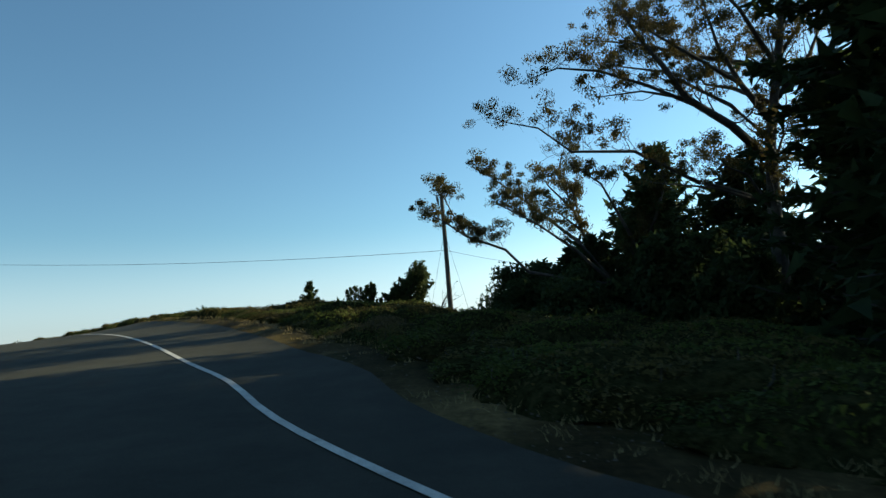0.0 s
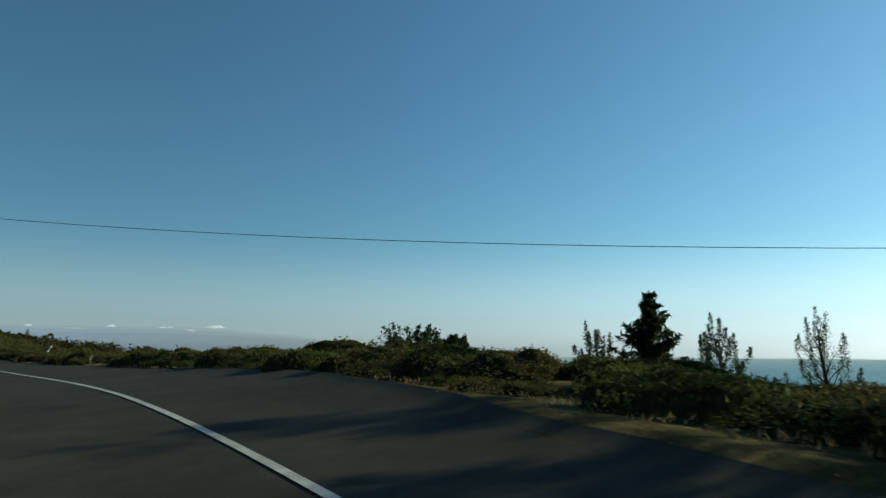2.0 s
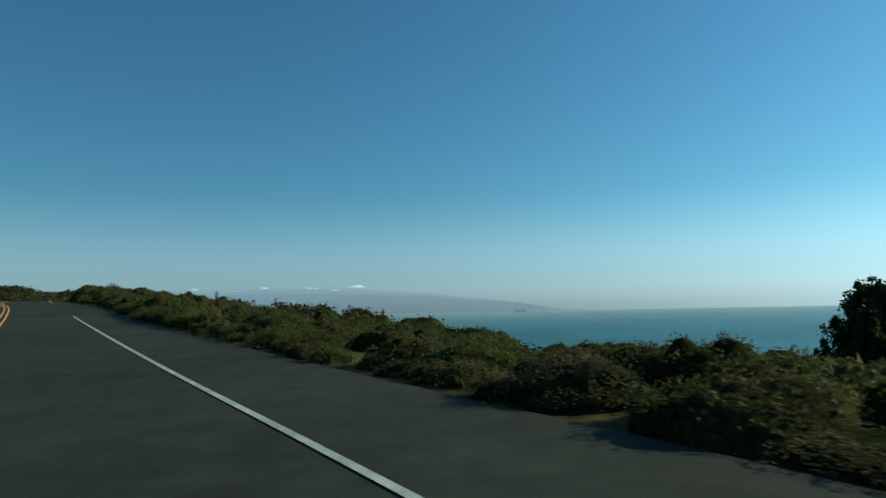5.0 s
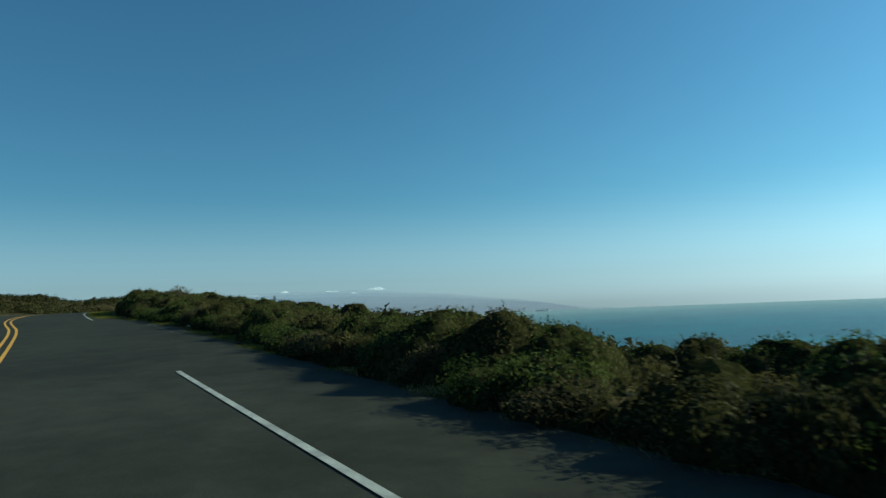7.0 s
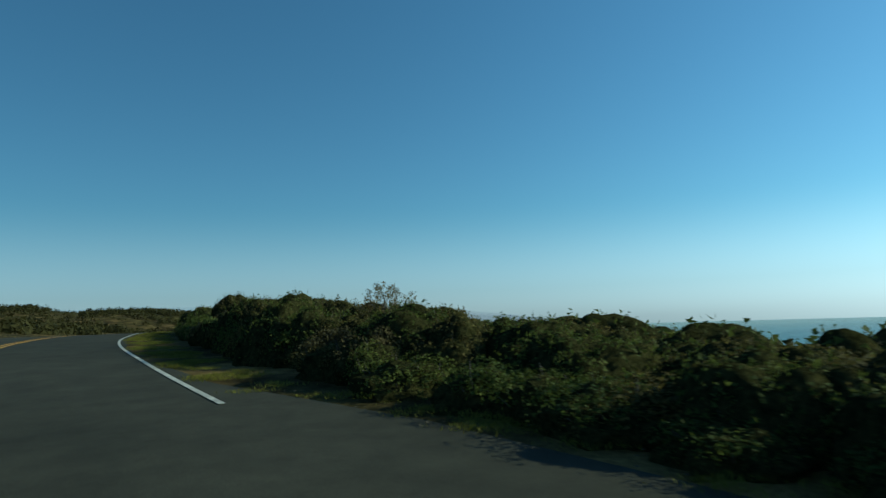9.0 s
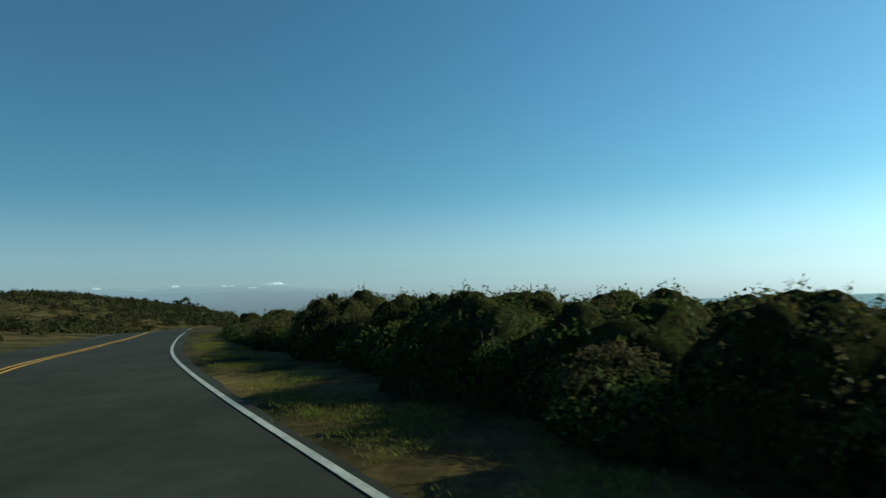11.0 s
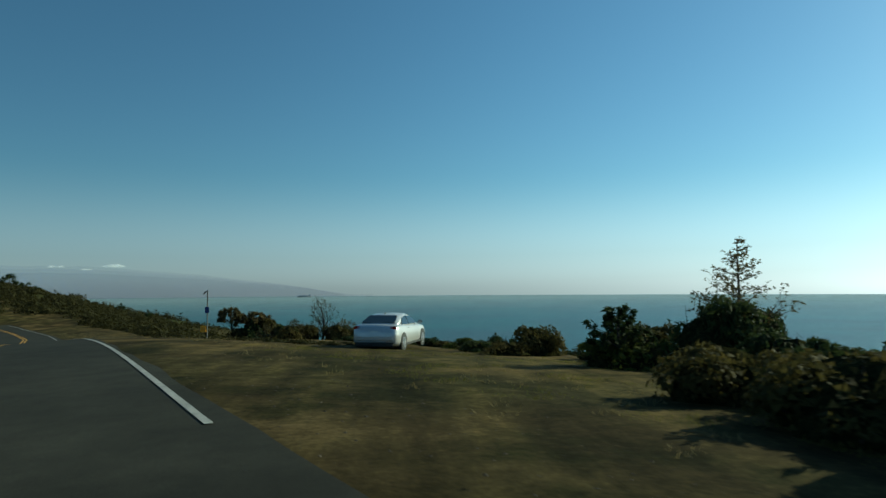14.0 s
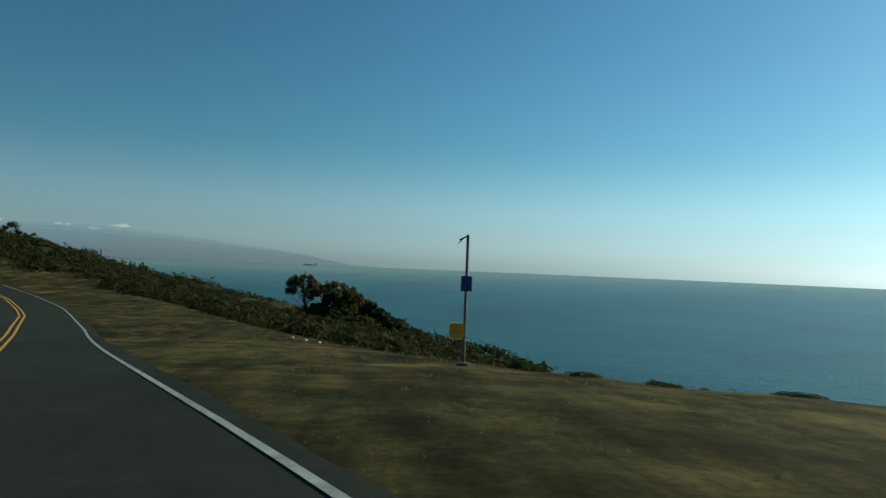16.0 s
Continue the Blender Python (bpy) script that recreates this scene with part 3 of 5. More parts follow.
def hedge_top(s):
    """Height of the closed hedge along the road."""
    return float(keyed(s, (36, 0.56), (44, 0.58), (48, 0.56), (52, 0.46), (56, 0.78), (60, 0.78), (62, 0.55), (64.5, 0.85), (67, 0.65), (69, 0.7), (70.7, 1.1), (72.5, 0.6), (77, 0.65), (79.5, 0.95), (83, 0.68), (87, 0.95), (91, 1.15), (96, 1.35), (104, 1.3), (109, 1.4), (112, 1.1), (119, 1.2), (125, 1.3), (128, 1.05), (134, 1.05), (138, 1.3), (141, 1.5), (145, 1.45), (147, 1.95), (151, 1.85), (154, 2.1), (157, 1.9), (161, 1.75), (166, 1.65), (172, 1.8),
                       (181, 1.8), (184, 1.9), (186.5, 1.72), (188.3, 1.5), (191, 1.4), (193, 1.2), (196, 1.15), (198.5, 1.45), (200, 1.15), (203, 1.1), (206, 1.3), (208, 1.45), (210, 1.2), (212, 1.4), (214, 1.65), (219, 1.9), (221, 1.7)))


# front bands of shrubs: from s to s, how many, front edge d at both ends, depth of the band, half-width, height
for s0, s1, count, f0, f1, deep, lo, hi, h0, h1 in (
    (2, 14, 16, 4.4, 4.6, 1.2, 0.7, 1.2, 0.5, 0.8),
    (12.5, 24, 22, 4.6, 5.4, 1.6, 0.6, 1.0, 0.32, 0.55),
    (23, 40, 25, 5.4, 5.4, 1.4, 0.6, 1.0, 0.3, 0.55),
    (36, 56, 24, 5.3, 5.2, 0.9, 0.5, 0.9, 0, 0),
    (56, 104, 50, 4.7, 4.45, 0.6, 0.5, 1.0, 0, 0),
    (104, 128, 22, 4.7, 5.1, 0.6, 0.7, 1.2, 0, 0),
    (126, 142, 14, 4.8, 4.4, 0.5, 0.7, 1.1, 0, 0),
    (142, 188, 36, 4.6, 4.7, 0.6, 0.8, 1.3, 0, 0),
    (188, 205, 15, 4.2, 4.3, 0.6, 0.8, 1.3, 0, 0),
    (205, 217, 11, 4.3, 4.3, 0.7, 0.8, 1.3, 0, 0),
    (212, 219, 5, 5.2, 5.7, 0.6, 0.8, 1.1, 0.5, 0.8),
    (214, 220, 6, 7.4, 7.8, 1.4, 1.0, 1.4, 1.6, 2.0),
    (219, 226, 6, 7.4, 8.6, 2.5, 0.8, 1.2, 0.8, 1.3),
    (224, 236, 9, 11.2, 13, 4.0, 1.0, 1.5, 0.9, 1.5),
    (234, 252, 9, 17.5, 18.5, 3.5, 0.8, 1.4, 0.45, 0.85),
    (252, 264, 6, 17.0, 16.0, 3.0, 0.7, 1.1, 0.4, 0.8),
    (240, 257, 12, 14.6, 15.2, 1.2, 0.6, 1.0, 0.35, 0.7),
    (250, 272, 8, 13.6, 12.6, 2.5, 0.4, 0.8, 0.2, 0.45),
    (268, 300, 8, 12.8, 10.5, 2.0, 0.5, 0.9, 0.3, 0.6),
):
    for k in range(count):
        f = (k + rng.uniform(0, 1)) / count
        half = rng.uniform(lo, hi) * 1.1
        s = s0 + (s1 - s0) * f
        back = rng.uniform(0, deep)
        tall = rng.uniform(h0, h1) if h1 else hedge_top(s) * (rng.uniform(0.45, 0.7) + 0.35 * back)
        bush_at(s, f0 + (f1 - f0) * f + 0.8 * half + back, half, tall / half)


def thicket(places, seed, label, leaves=2300):
    """The closed scrub behind the front shrubs, joined."""
    rng = np.random.default_rng(seed)
    clouds, lobes = [], 20
    for k in range(7):
        c, nrm, fine, inner, twigs = [], [], [], [], []
        for q in range(lobes):
            a, r, rad = q * 2.39996 + rng.uniform(-0.4, 0.4), math.sqrt((q + 0.5) / lobes) * 0.84, rng.uniform(0.24, 0.40)
            mid = np.array((math.cos(a) * r, math.sin(a) * r, max((1.02 - 0.42 * r * r) * rng.uniform(0.78, 1.03) - rad, 0.1)))
            m = leaves // lobes
            v = rng.normal(0, 1, (m, 3))
            v /= np.linalg.norm(v, axis=1)[:, None]
            c.append(mid + v * rad * rng.uniform(0.8, 1.05, (m, 1)))
            nrm.append(v)
            fine.append(np.ones((m, 1)))
            for shoot in range(5):
                w = rng.normal(0, 1, 3)
                w[2] = abs(w[2]) + 0.5
                w /= np.linalg.norm(w)
                c.append(mid + w * rad * np.linspace(0.9, rng.uniform(1.03, 1.15), 8)[:, None] + rng.normal(0, 0.012, (8, 3)))
                nrm.append(rng.normal(0, 1, (8, 3)))
                fine.append(np.full((8, 1), 0.65))
                twigs.append((mid + w * rad * 0.6, mid + w * rad * rng.uniform(1.08, 1.3)))
            inner.append((mid, rad * 0.86))
        c = np.vstack(c)
        c[:, 2] = np.abs(c[:, 2])
        clouds.append((c, np.vstack(nrm), np.vstack(fine), inner, np.array(twigs)))
    rings, spokes = np.linspace(0.0, 1.16, 10), 22
    shells = []
    for c, nrm, fine, inner, twigs in clouds:
        shell = [(0, 0)] + [(r * math.cos(q / spokes * math.tau), r * math.sin(q / spokes * math.tau)) for r in rings[1:] for q in range(spokes)]
        flat, mids, rads = np.array(shell), np.array([m for m, r in inner]), np.array([r for m, r in inner])
        near = ((flat[:, None] - mids[None, :, :2]) ** 2).sum(2)
        top = np.where(near < rads**2, mids[None, :, 2] + np.sqrt(np.maximum(rads**2 - near, 0)), 0).max(1)
        top = np.maximum(top, 0.55 * (1 - (flat**2).sum(1)))
        shells.append(np.column_stack([flat, np.maximum(top, -0.05)]))
    tri = [(0, 1 + q, 1 + (q + 1) % spokes) for q in range(spokes)]
    tri += [(1 + k * spokes + q, 1 + (k + 1) * spokes + q, 1 + (k + 1) * spokes + (q + 1) % spokes, 1 + k * spokes + (q + 1) % spokes) for k in range(8) for q in range(spokes)]
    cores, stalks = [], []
    for name, material, mine in (("shrub_thicket", LEAF, places[::2]), ("olive_thicket", LEAF_OLIVE, places[1::2])):
        cs, ns, sizes = [], [], []
        for x, y, z, half, height, deep in mine:
            pick = int(rng.integers(7))
            c, nrm, fine, inner, twigs = clouds[pick]
            every = 4 if deep else 1
            a = rng.uniform(0, math.tau)
            turn = np.array(((math.cos(a), -math.sin(a), 0), (math.sin(a), math.cos(a), 0), (0, 0, 1)))
            cs.append(c[::every] @ turn.T * (half, half, height) + (x, y, z - 0.1))
            ns.append(nrm[::every] @ turn.T)
            sizes.append(fine[::every] * (0.062 if deep else 0.037) * half ** 0.6)
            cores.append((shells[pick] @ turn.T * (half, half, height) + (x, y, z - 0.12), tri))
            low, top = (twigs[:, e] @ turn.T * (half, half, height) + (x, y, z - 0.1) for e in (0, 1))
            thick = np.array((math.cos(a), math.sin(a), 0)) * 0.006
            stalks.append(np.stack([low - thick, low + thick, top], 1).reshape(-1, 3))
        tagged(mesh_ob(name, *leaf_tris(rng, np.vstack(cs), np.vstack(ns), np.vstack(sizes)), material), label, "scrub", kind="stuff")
    # near-black cores, painted shade showing between the thicket's leaves
    tagged(mesh_ob("shade_core", *joined(cores), INNER, smooth=True), "dark cores filling the coastal scrub, shade between leaves in their colour", "scrub", kind="stuff")
    stalks = np.vstack(stalks)
    tagged(mesh_ob("twigs", stalks, [(i, i + 1, i + 2) for i in range(0, len(stalks), 3)], BARK), "thin bare twigs standing out of the scrub", "scrub", kind="stuff")


behind = []
for s0, s1, count, d0, d1, lo, hi, h0, h1 in (
    (-4, 28, 64, 6.2, 14.5, 1.0, 1.6, 0.4, 0.75),
    (28, 34, 14, 6.8, 15.5, 0.9, 1.4, 0.4, 0.6),
    (33, 50, 24, 6.4, 9.2, 0.9, 1.3, 0.66, 0.8),
    (34, 46, 26, 9.0, 15.5, 1.0, 1.5, 0.95, 1.25),
    (42, 106, 84, 5.9, 10.0, 0.8, 1.3, 0, 0),
    (44, 112, 30, 10.5, 22, 1.4, 2.2, 1.1, 1.9),
    (106, 128, 28, 6.2, 10.5, 0.9, 1.4, 0, 0),
    (108, 128, 16, 10.5, 19, 1.3, 2.0, 1.4, 1.9),
    (126, 141, 24, 5.8, 10, 0.9, 1.4, 0, 0),
    (126, 141, 12, 10, 20, 1.3, 2.0, 1.3, 1.7),
    (140, 152, 24, 6.0, 9.5, 0.9, 1.5, 0, 0),
    (140, 152, 10, 9.5, 18, 1.3, 2.0, 1.4, 1.9),
    (150, 188, 44, 5.8, 9.5, 1.0, 1.6, 0, 0),
    (150, 188, 14, 9.5, 17, 1.4, 2.0, 1.6, 2.2),
    (188, 205, 22, 6.0, 9.5, 0.9, 1.4, 0, 0),
    (188, 205, 7, 9.5, 17, 1.4, 2.0, 1.3, 1.8),
    (204, 214, 13, 6.2, 9.0, 0.9, 1.3, 0, 0),
    (213.5, 219.5, 7, 8.2, 9.6, 0.9, 1.2, 0, 0),
):
    for k in range(count):
        s = s0 + (s1 - s0) * (k + rng.uniform(0, 1)) / count
        x, y, z = land(s, rng.uniform(d0, d1))
        behind.append((float(x), float(y), float(z), rng.uniform(lo, hi), rng.uniform(h0, h1) if h1 else hedge_top(s) * rng.uniform(0.95, 1.06), d0 > 9))
thicket(behind, 12, "dense dark green coastal scrub behind the roadside shrubs")
# shrubs that stand out: x, y, height of the top, half-width
for x, y, top, half in ((-134.3, 170.0, 6.25, 1.5), (-133.2, 168.6, 5.8, 1.3), (-136.0, 171.0, 5.3, 1.2), (-132.4, 172.0, 5.9, 1.2), (-135.9, 188.5, 4.7, 1.2), (-137.2, 187.5, 4.1, 1.0), (-134.6, 203.1, 3.4, 1.3), (-132.5, 181.2, 5.9, 1.5), (-130.2, 183.2, 5.6, 1.5), (-133.4, 183.6, 5.0, 1.2),
                        (-147.7, 205.0, 4.0, 0.9), (-146.7, 205.8, 4.05, 0.8), (-145.1, 206.2, 3.85, 0.9), (-144.2, 206.9, 3.7, 0.8), (-143.0, 206.0, 3.45, 0.9)):
    bx, by = sd(x, y)
    bush_at(bx, by, half, max(top - ground_z(x, y) + 0.1, 0.5) / half)

for bs, bd, half, top in ((64.9, 5.15, 0.55, 0.55), (66.0, 5.1, 0.6, 0.6), (65.5, 5.3, 0.45, 0.5), (54.4, 6.2, 0.8, 0.55), (56.2, 6.1, 0.8, 0.6), (55.4, 6.5, 0.8, 0.6)):
    bush_at(bs, bd, half, top / half)

fresh = bush_meshes(77, 2600, 0.05, 8, LEAF_BRIGHT, 6)
fx, fy, fz = (float(v) for v in land(152.6, 5.2))
fresh.matrix_basis = Matrix.LocRotScale((fx, fy, fz + 0.35), Euler((0, 0, 1.0)), (0.7, 0.7, 0.9))
tagged(fresh, "light green leafy shrub in the dark hedge", "bush")


def brush_stuff(name, places, seed, label, leaves=70, material=SCRUB):
    """Far scrub: many small shrubs joined into one."""
    rng = np.random.default_rng(seed)
    c, nrm, sizes = [], [], []
    for x, y, z, w, h in places:
        v = rng.normal(0, 1, (leaves, 3))
        v /= np.linalg.norm(v, axis=1)[:, None]
        v[:, 2] = np.abs(v[:, 2])
        lump = 1 + 0.35 * np.sin(v[:, :1] * 5 + x) * np.cos(v[:, 1:2] * 4 + y)
        c.append(np.array((x, y, z - 0.1)) + v * lump * rng.uniform(0.75, 1.05, (leaves, 1)) * (w, w, h))
        nrm.append(v)
        sizes.append(np.full((leaves, 1), 0.20 * w))
    ob = mesh_ob(name, *leaf_tris(rng, np.vstack(c), np.vstack(nrm), np.vstack(sizes), 1.3, 0.3), material)
    return tagged(ob, label, "scrub", kind="stuff")


spots = []
for s0, s1, d0, d1, count, lo, hi in ((285, 420, 12.5, 62, 1000, 1.0, 2.0), (288, 420, 12.2, 36, 700, 0.8, 1.6), (420, 560, 16, 80, 260, 1.6, 3.2), (40, 150, -34, -9, 80, 1.0, 2.2), (150, 330, -30, -10, 300, 1.0, 2.3), (345, 440, -22, 16, 560, 1.0, 2.0), (440, 520, -30, 20, 240, 1.4, 2.4), (330, 520, -120, -20, 420, 1.8, 3.6), (60, 260, 24, 60, 110, 1.4, 2.6)):
    for k in range(count):
        s, d, w = rng.uniform(s0, s1), rng.uniform(d0, d1), rng.uniform(lo, hi)
        if s < 377 and -10 < d < 9:
            continue
        x, y, z = land(s, d)
        spots.append((float(x), float(y), float(z), w, w * rng.uniform(0.5, 0.8)))
brush_stuff("hillside_brush", spots, 4, "dark olive scrub covering the hillside slopes")
spots = []
for k in range(90):
    f = rng.uniform(0, 1)
    x, y, z = land(250.5 - 6.5 * f + rng.normal(0, 0.9), 8.2 + 3.0 * f + rng.normal(0, 0.9))
    w = rng.uniform(0.10, 0.34)
    spots.append((float(x), float(y), float(z) + 0.08, w, w * rng.uniform(0.25, 0.5)))
brush_stuff("dead_brush", spots, 6, "low strewn patches of dark dead brush on bare earth", 130, SCRUB)


# ---- trees ----
def grow(rng, start, way, length, radius, bend=0.25, lift=0.15, steps=5):
    """A wandering tapered branch; returns its points and radii."""
    p, w = Vector(start), Vector(way).normalized()
    pts, rad = [p.copy()], [radius]
    for k in range(steps):
        w = (w + Vector(rng.normal(0, bend, 3)) + Vector((0, 0, lift))).normalized()
        p = p + w * (length / steps)
        pts.append(p.copy())
        rad.append(radius * (1 - 0.85 * (k + 1) / steps))
    return pts, rad


def clump(rng, centre, radius, count, flat=0.7):
    v = rng.normal(0, 1, (count, 3))
    v /= np.linalg.norm(v, axis=1)[:, None]
    c = np.array(centre) + v * radius * rng.uniform(0.25, 1.0, (count, 1)) * (1, 1, flat)
    return c, v


def limbed_tree(name, limbs, seed, material, label, category, leaf=0.075, per=70, twig=1.6, stretch=2.6, clump_r=0.55, from_part=0.3, bare=(), gap=0.4):
    """A tree from its main limbs, given as points with their first radius; twigs and leaf clumps grow on them."""
    rng = np.random.default_rng(seed)
    root = new(name)
    leaves_c, leaves_n = [], []
    for k, (points, radius) in enumerate(limbs):
        n = len(points)
        pieces = [tube(points, [radius * (1 - 0.8 * i / (n - 1)) for i in range(n)], 8)]
        pts = [Vector(p) for p in points]
        total = sum((b - a).length for a, b in zip(pts, pts[1:]))
        walked = 0.0
        for a, b in zip(pts, pts[1:]):
            seg = (b - a).length
            m = max(1, int(seg / gap))
            for i in range(m):
                f = (walked + seg * (i + 0.5) / m) / total
                if f < (0.6 if k in bare else from_part):
                    continue
                side = Vector(rng.normal(0, 1, 3))
                side.z = abs(side.z) * 0.7
                way = (b - a).normalized() * 0.5 + side.normalized()
                ln = twig * rng.uniform(0.6, 1.3) * (1.2 - 0.5 * f)
                tp, tr = grow(rng, a.lerp(b, (i + 0.5) / m), way, ln, max(0.012, radius * 0.28 * (1.1 - f)), 0.3)
                pieces.append(tube(tp, tr, 4))
                for t2 in range(3):
                    q = tp[1 + t2]
                    sp, sr = grow(rng, q, (tp[-1] - tp[0]).normalized() + Vector(rng.normal(0, 0.8, 3)), ln * 0.55, 0.010, 0.3)
                    pieces.append(tube(sp, sr, 3))
                    if rng.uniform() < 0.55:
                        c, v = clump(rng, sp[-1], clump_r * rng.uniform(0.5, 1.1), int(per * rng.uniform(0.4, 1.0)))
                        leaves_c.append(c)
                        leaves_n.append(v)
                if rng.uniform() < 0.85:
                    c, v = clump(rng, tp[-1], clump_r * rng.uniform(0.6, 1.3), int(per * rng.uniform(0.5, 1.2)))
                    leaves_c.append(c)
                    leaves_n.append(v)
            walked += seg
        c, v = clump(rng, pts[-1], clump_r * 1.3, per)
        leaves_c.append(c)
        leaves_n.append(v)
        mesh_ob("trunk" if k == 0 else "limb", *joined(pieces), BARK, root, smooth=True)
    mesh_ob("crown", *leaf_quads(rng, np.vstack(leaves_c), np.vstack(leaves_n), leaf, stretch, 0.8), material, root)
    return tagged(root, label, category)


limbed_tree("eucalyptus", [
    ([(13.4, 26.5, -1.4), (13.4, 26.0, 1.4), (13.3, 25.7, 3.6), (13.4, 25.4, 6.6), (13.9, 25.0, 9.4), (14.3, 24.6, 12.1), (14.8, 24.2, 15.4)], 0.36),
    ([(13.4, 25.5, 5.7), (11.4, 24.3, 7.0), (9.6, 23.7, 8.0), (8.6, 23.0, 9.1), (7.8, 22.9, 10.2), (7.1, 22.7, 11.5)], 0.19),
    ([(13.5, 25.3, 7.3), (12.4, 25.1, 8.9), (11.6, 24.9, 10.5), (11.1, 24.6, 12.4)], 0.15),
    ([(10.7, 26.2, 5.2), (8.2, 26.3, 6.8), (5.6, 26.3, 7.0), (4.3, 26.2, 8.1), (2.7, 26.1, 8.5)], 0.09),
    ([(13.7, 25.2, 8.1), (15.2, 24.9, 9.8), (16.0, 24.7, 11.5)], 0.14),
    ([(13.9, 25.0, 9.4), (12.2, 24.0, 11.6), (10.4, 23.4, 13.2)], 0.12),
    ([(13.3, 25.7, 4.0), (11.5, 25.9, 4.9), (10.7, 26.2, 5.2)], 0.13),
    ([(10.4, 24.0, 7.6), (8.4, 24.2, 8.8), (6.6, 24.3, 9.6), (5.0, 24.4, 9.9), (4.0, 24.4, 9.6)], 0.09),
    ([(9.6, 23.7, 8.0), (7.9, 23.6, 8.4), (6.2, 23.6, 8.3)], 0.07),
    ([(12.4, 25.1, 8.9), (10.2, 24.6, 10.2), (8.4, 24.4, 11.4), (7.2, 24.2, 12.6)], 0.09),
    ([(14.3, 24.6, 12.1), (12.6, 24.6, 13.4), (10.8, 24.6, 14.6)], 0.10),
    ([(14.0, 25.0, 9.8), (15.6, 25.8, 11.6), (16.8, 26.2, 13.6)], 0.10),
    ([(13.9, 25.0, 9.4), (11.5, 27.0, 11.0), (9.7, 28.5, 12.4), (7.6, 29.6, 13.3)], 0.12),
    ([(13.4, 25.4, 6.6), (12.4, 26.2, 8.4), (10.6, 28.5, 11.0), (8.2, 30.0, 12.2)], 0.12),
    ([(13.6, 25.2, 8.0), (13.0, 27.0, 9.4), (12.7, 29.0, 10.4), (12.5, 30.3, 12.2)], 0.12),
    ([(11.5, 27.0, 11.0), (10.6, 28.8, 12.0), (9.7, 30.0, 13.2)], 0.07),
    ([(13.9, 25.0, 9.4), (14.5, 27.0, 10.6), (15.6, 29.5, 12.0)], 0.10),
    ([(13.3, 25.7, 4.0), (11.0, 25.8, 4.9), (8.6, 26.1, 5.4)], 0.08),
    ([(13.3, 25.7, 3.6), (12.2, 25.2, 5.2), (10.6, 25.0, 5.9)], 0.08),
    ([(13.4, 25.5, 5.7), (13.5, 24.2, 5.6), (12.6, 23.0, 5.2)], 0.08),
], 5, EUCALYPT, "tall open eucalyptus with airy leaf clumps beside the road", "tree", bare=(6,), twig=1.9, per=115, clump_r=0.42, gap=0.3, leaf=0.047, stretch=3.0)
limbed_tree("eucalyptus", [
    ([(9.34, 31.74, -1.61), (8.76, 31.28, 0.23), (8.53, 31.16, 1.03), (9.34, 30.93, 2.76), (10.26, 30.93, 4.60), (10.95, 30.82, 6.44)], 0.24),
    ([(8.53, 31.16, 0.80), (7.84, 31.05, 1.61), (6.23, 31.05, 1.95), (3.93, 30.93, 2.53), (2.90, 30.82, 3.68), (1.06, 30.70, 4.48), (0.03, 30.59, 5.29), (-0.78, 30.59, 5.75)], 0.12),
    ([(8.53, 31.16, 1.03), (6.35, 30.93, 3.33), (4.62, 30.70, 4.71), (2.55, 30.47, 5.98)], 0.11),
    ([(9.45, 30.93, 2.76), (8.65, 30.70, 4.48), (7.73, 30.47, 6.44), (6.23, 30.36, 7.59)], 0.11),
    ([(8.53, 31.16, 1.03), (6.81, 32.43, 3.91), (4.51, 34.27, 6.67), (3.13, 35.65, 8.28), (2.09, 36.34, 9.43)], 0.11),
    ([(1.06, 30.70, 4.48), (0.60, 31.05, 5.52), (0.14, 31.39, 6.67), (-0.09, 31.51, 7.24)], 0.05),
], 8, EUCALYPT, "leaning eucalyptus with long bare limbs and leafy tips", "tree", per=150, bare=(1,), twig=1.25, clump_r=0.4, gap=0.2, leaf=0.047, stretch=3.0, from_part=0.52)

limbed_tree("eucalyptus", [
    ([(11.0, 44.2, -2.4), (10.6, 44.0, 1.5), (10.0, 43.8, 4.5), (9.0, 43.5, 7.5), (8.2, 43.2, 10.2)], 0.22),
    ([(9.5, 43.6, 6.0), (7.9, 43.2, 7.4), (6.4, 43.0, 8.2)], 0.09),
    ([(9.0, 43.5, 7.5), (7.4, 43.0, 9.2), (6.6, 42.8, 10.6)], 0.09),
    ([(8.2, 43.2, 10.2), (8.6, 43.4, 11.4), (9.2, 43.6, 12.4)], 0.06),
    ([(9.4, 43.6, 6.6), (8.8, 42.2, 8.6), (8.2, 41.6, 9.8)], 0.08),
], 9, EUCALYPT, "slender eucalyptus with dense leaf clumps behind the others", "tree", per=90, twig=1.2, clump_r=0.55, gap=0.35, leaf=0.07, stretch=2.8)


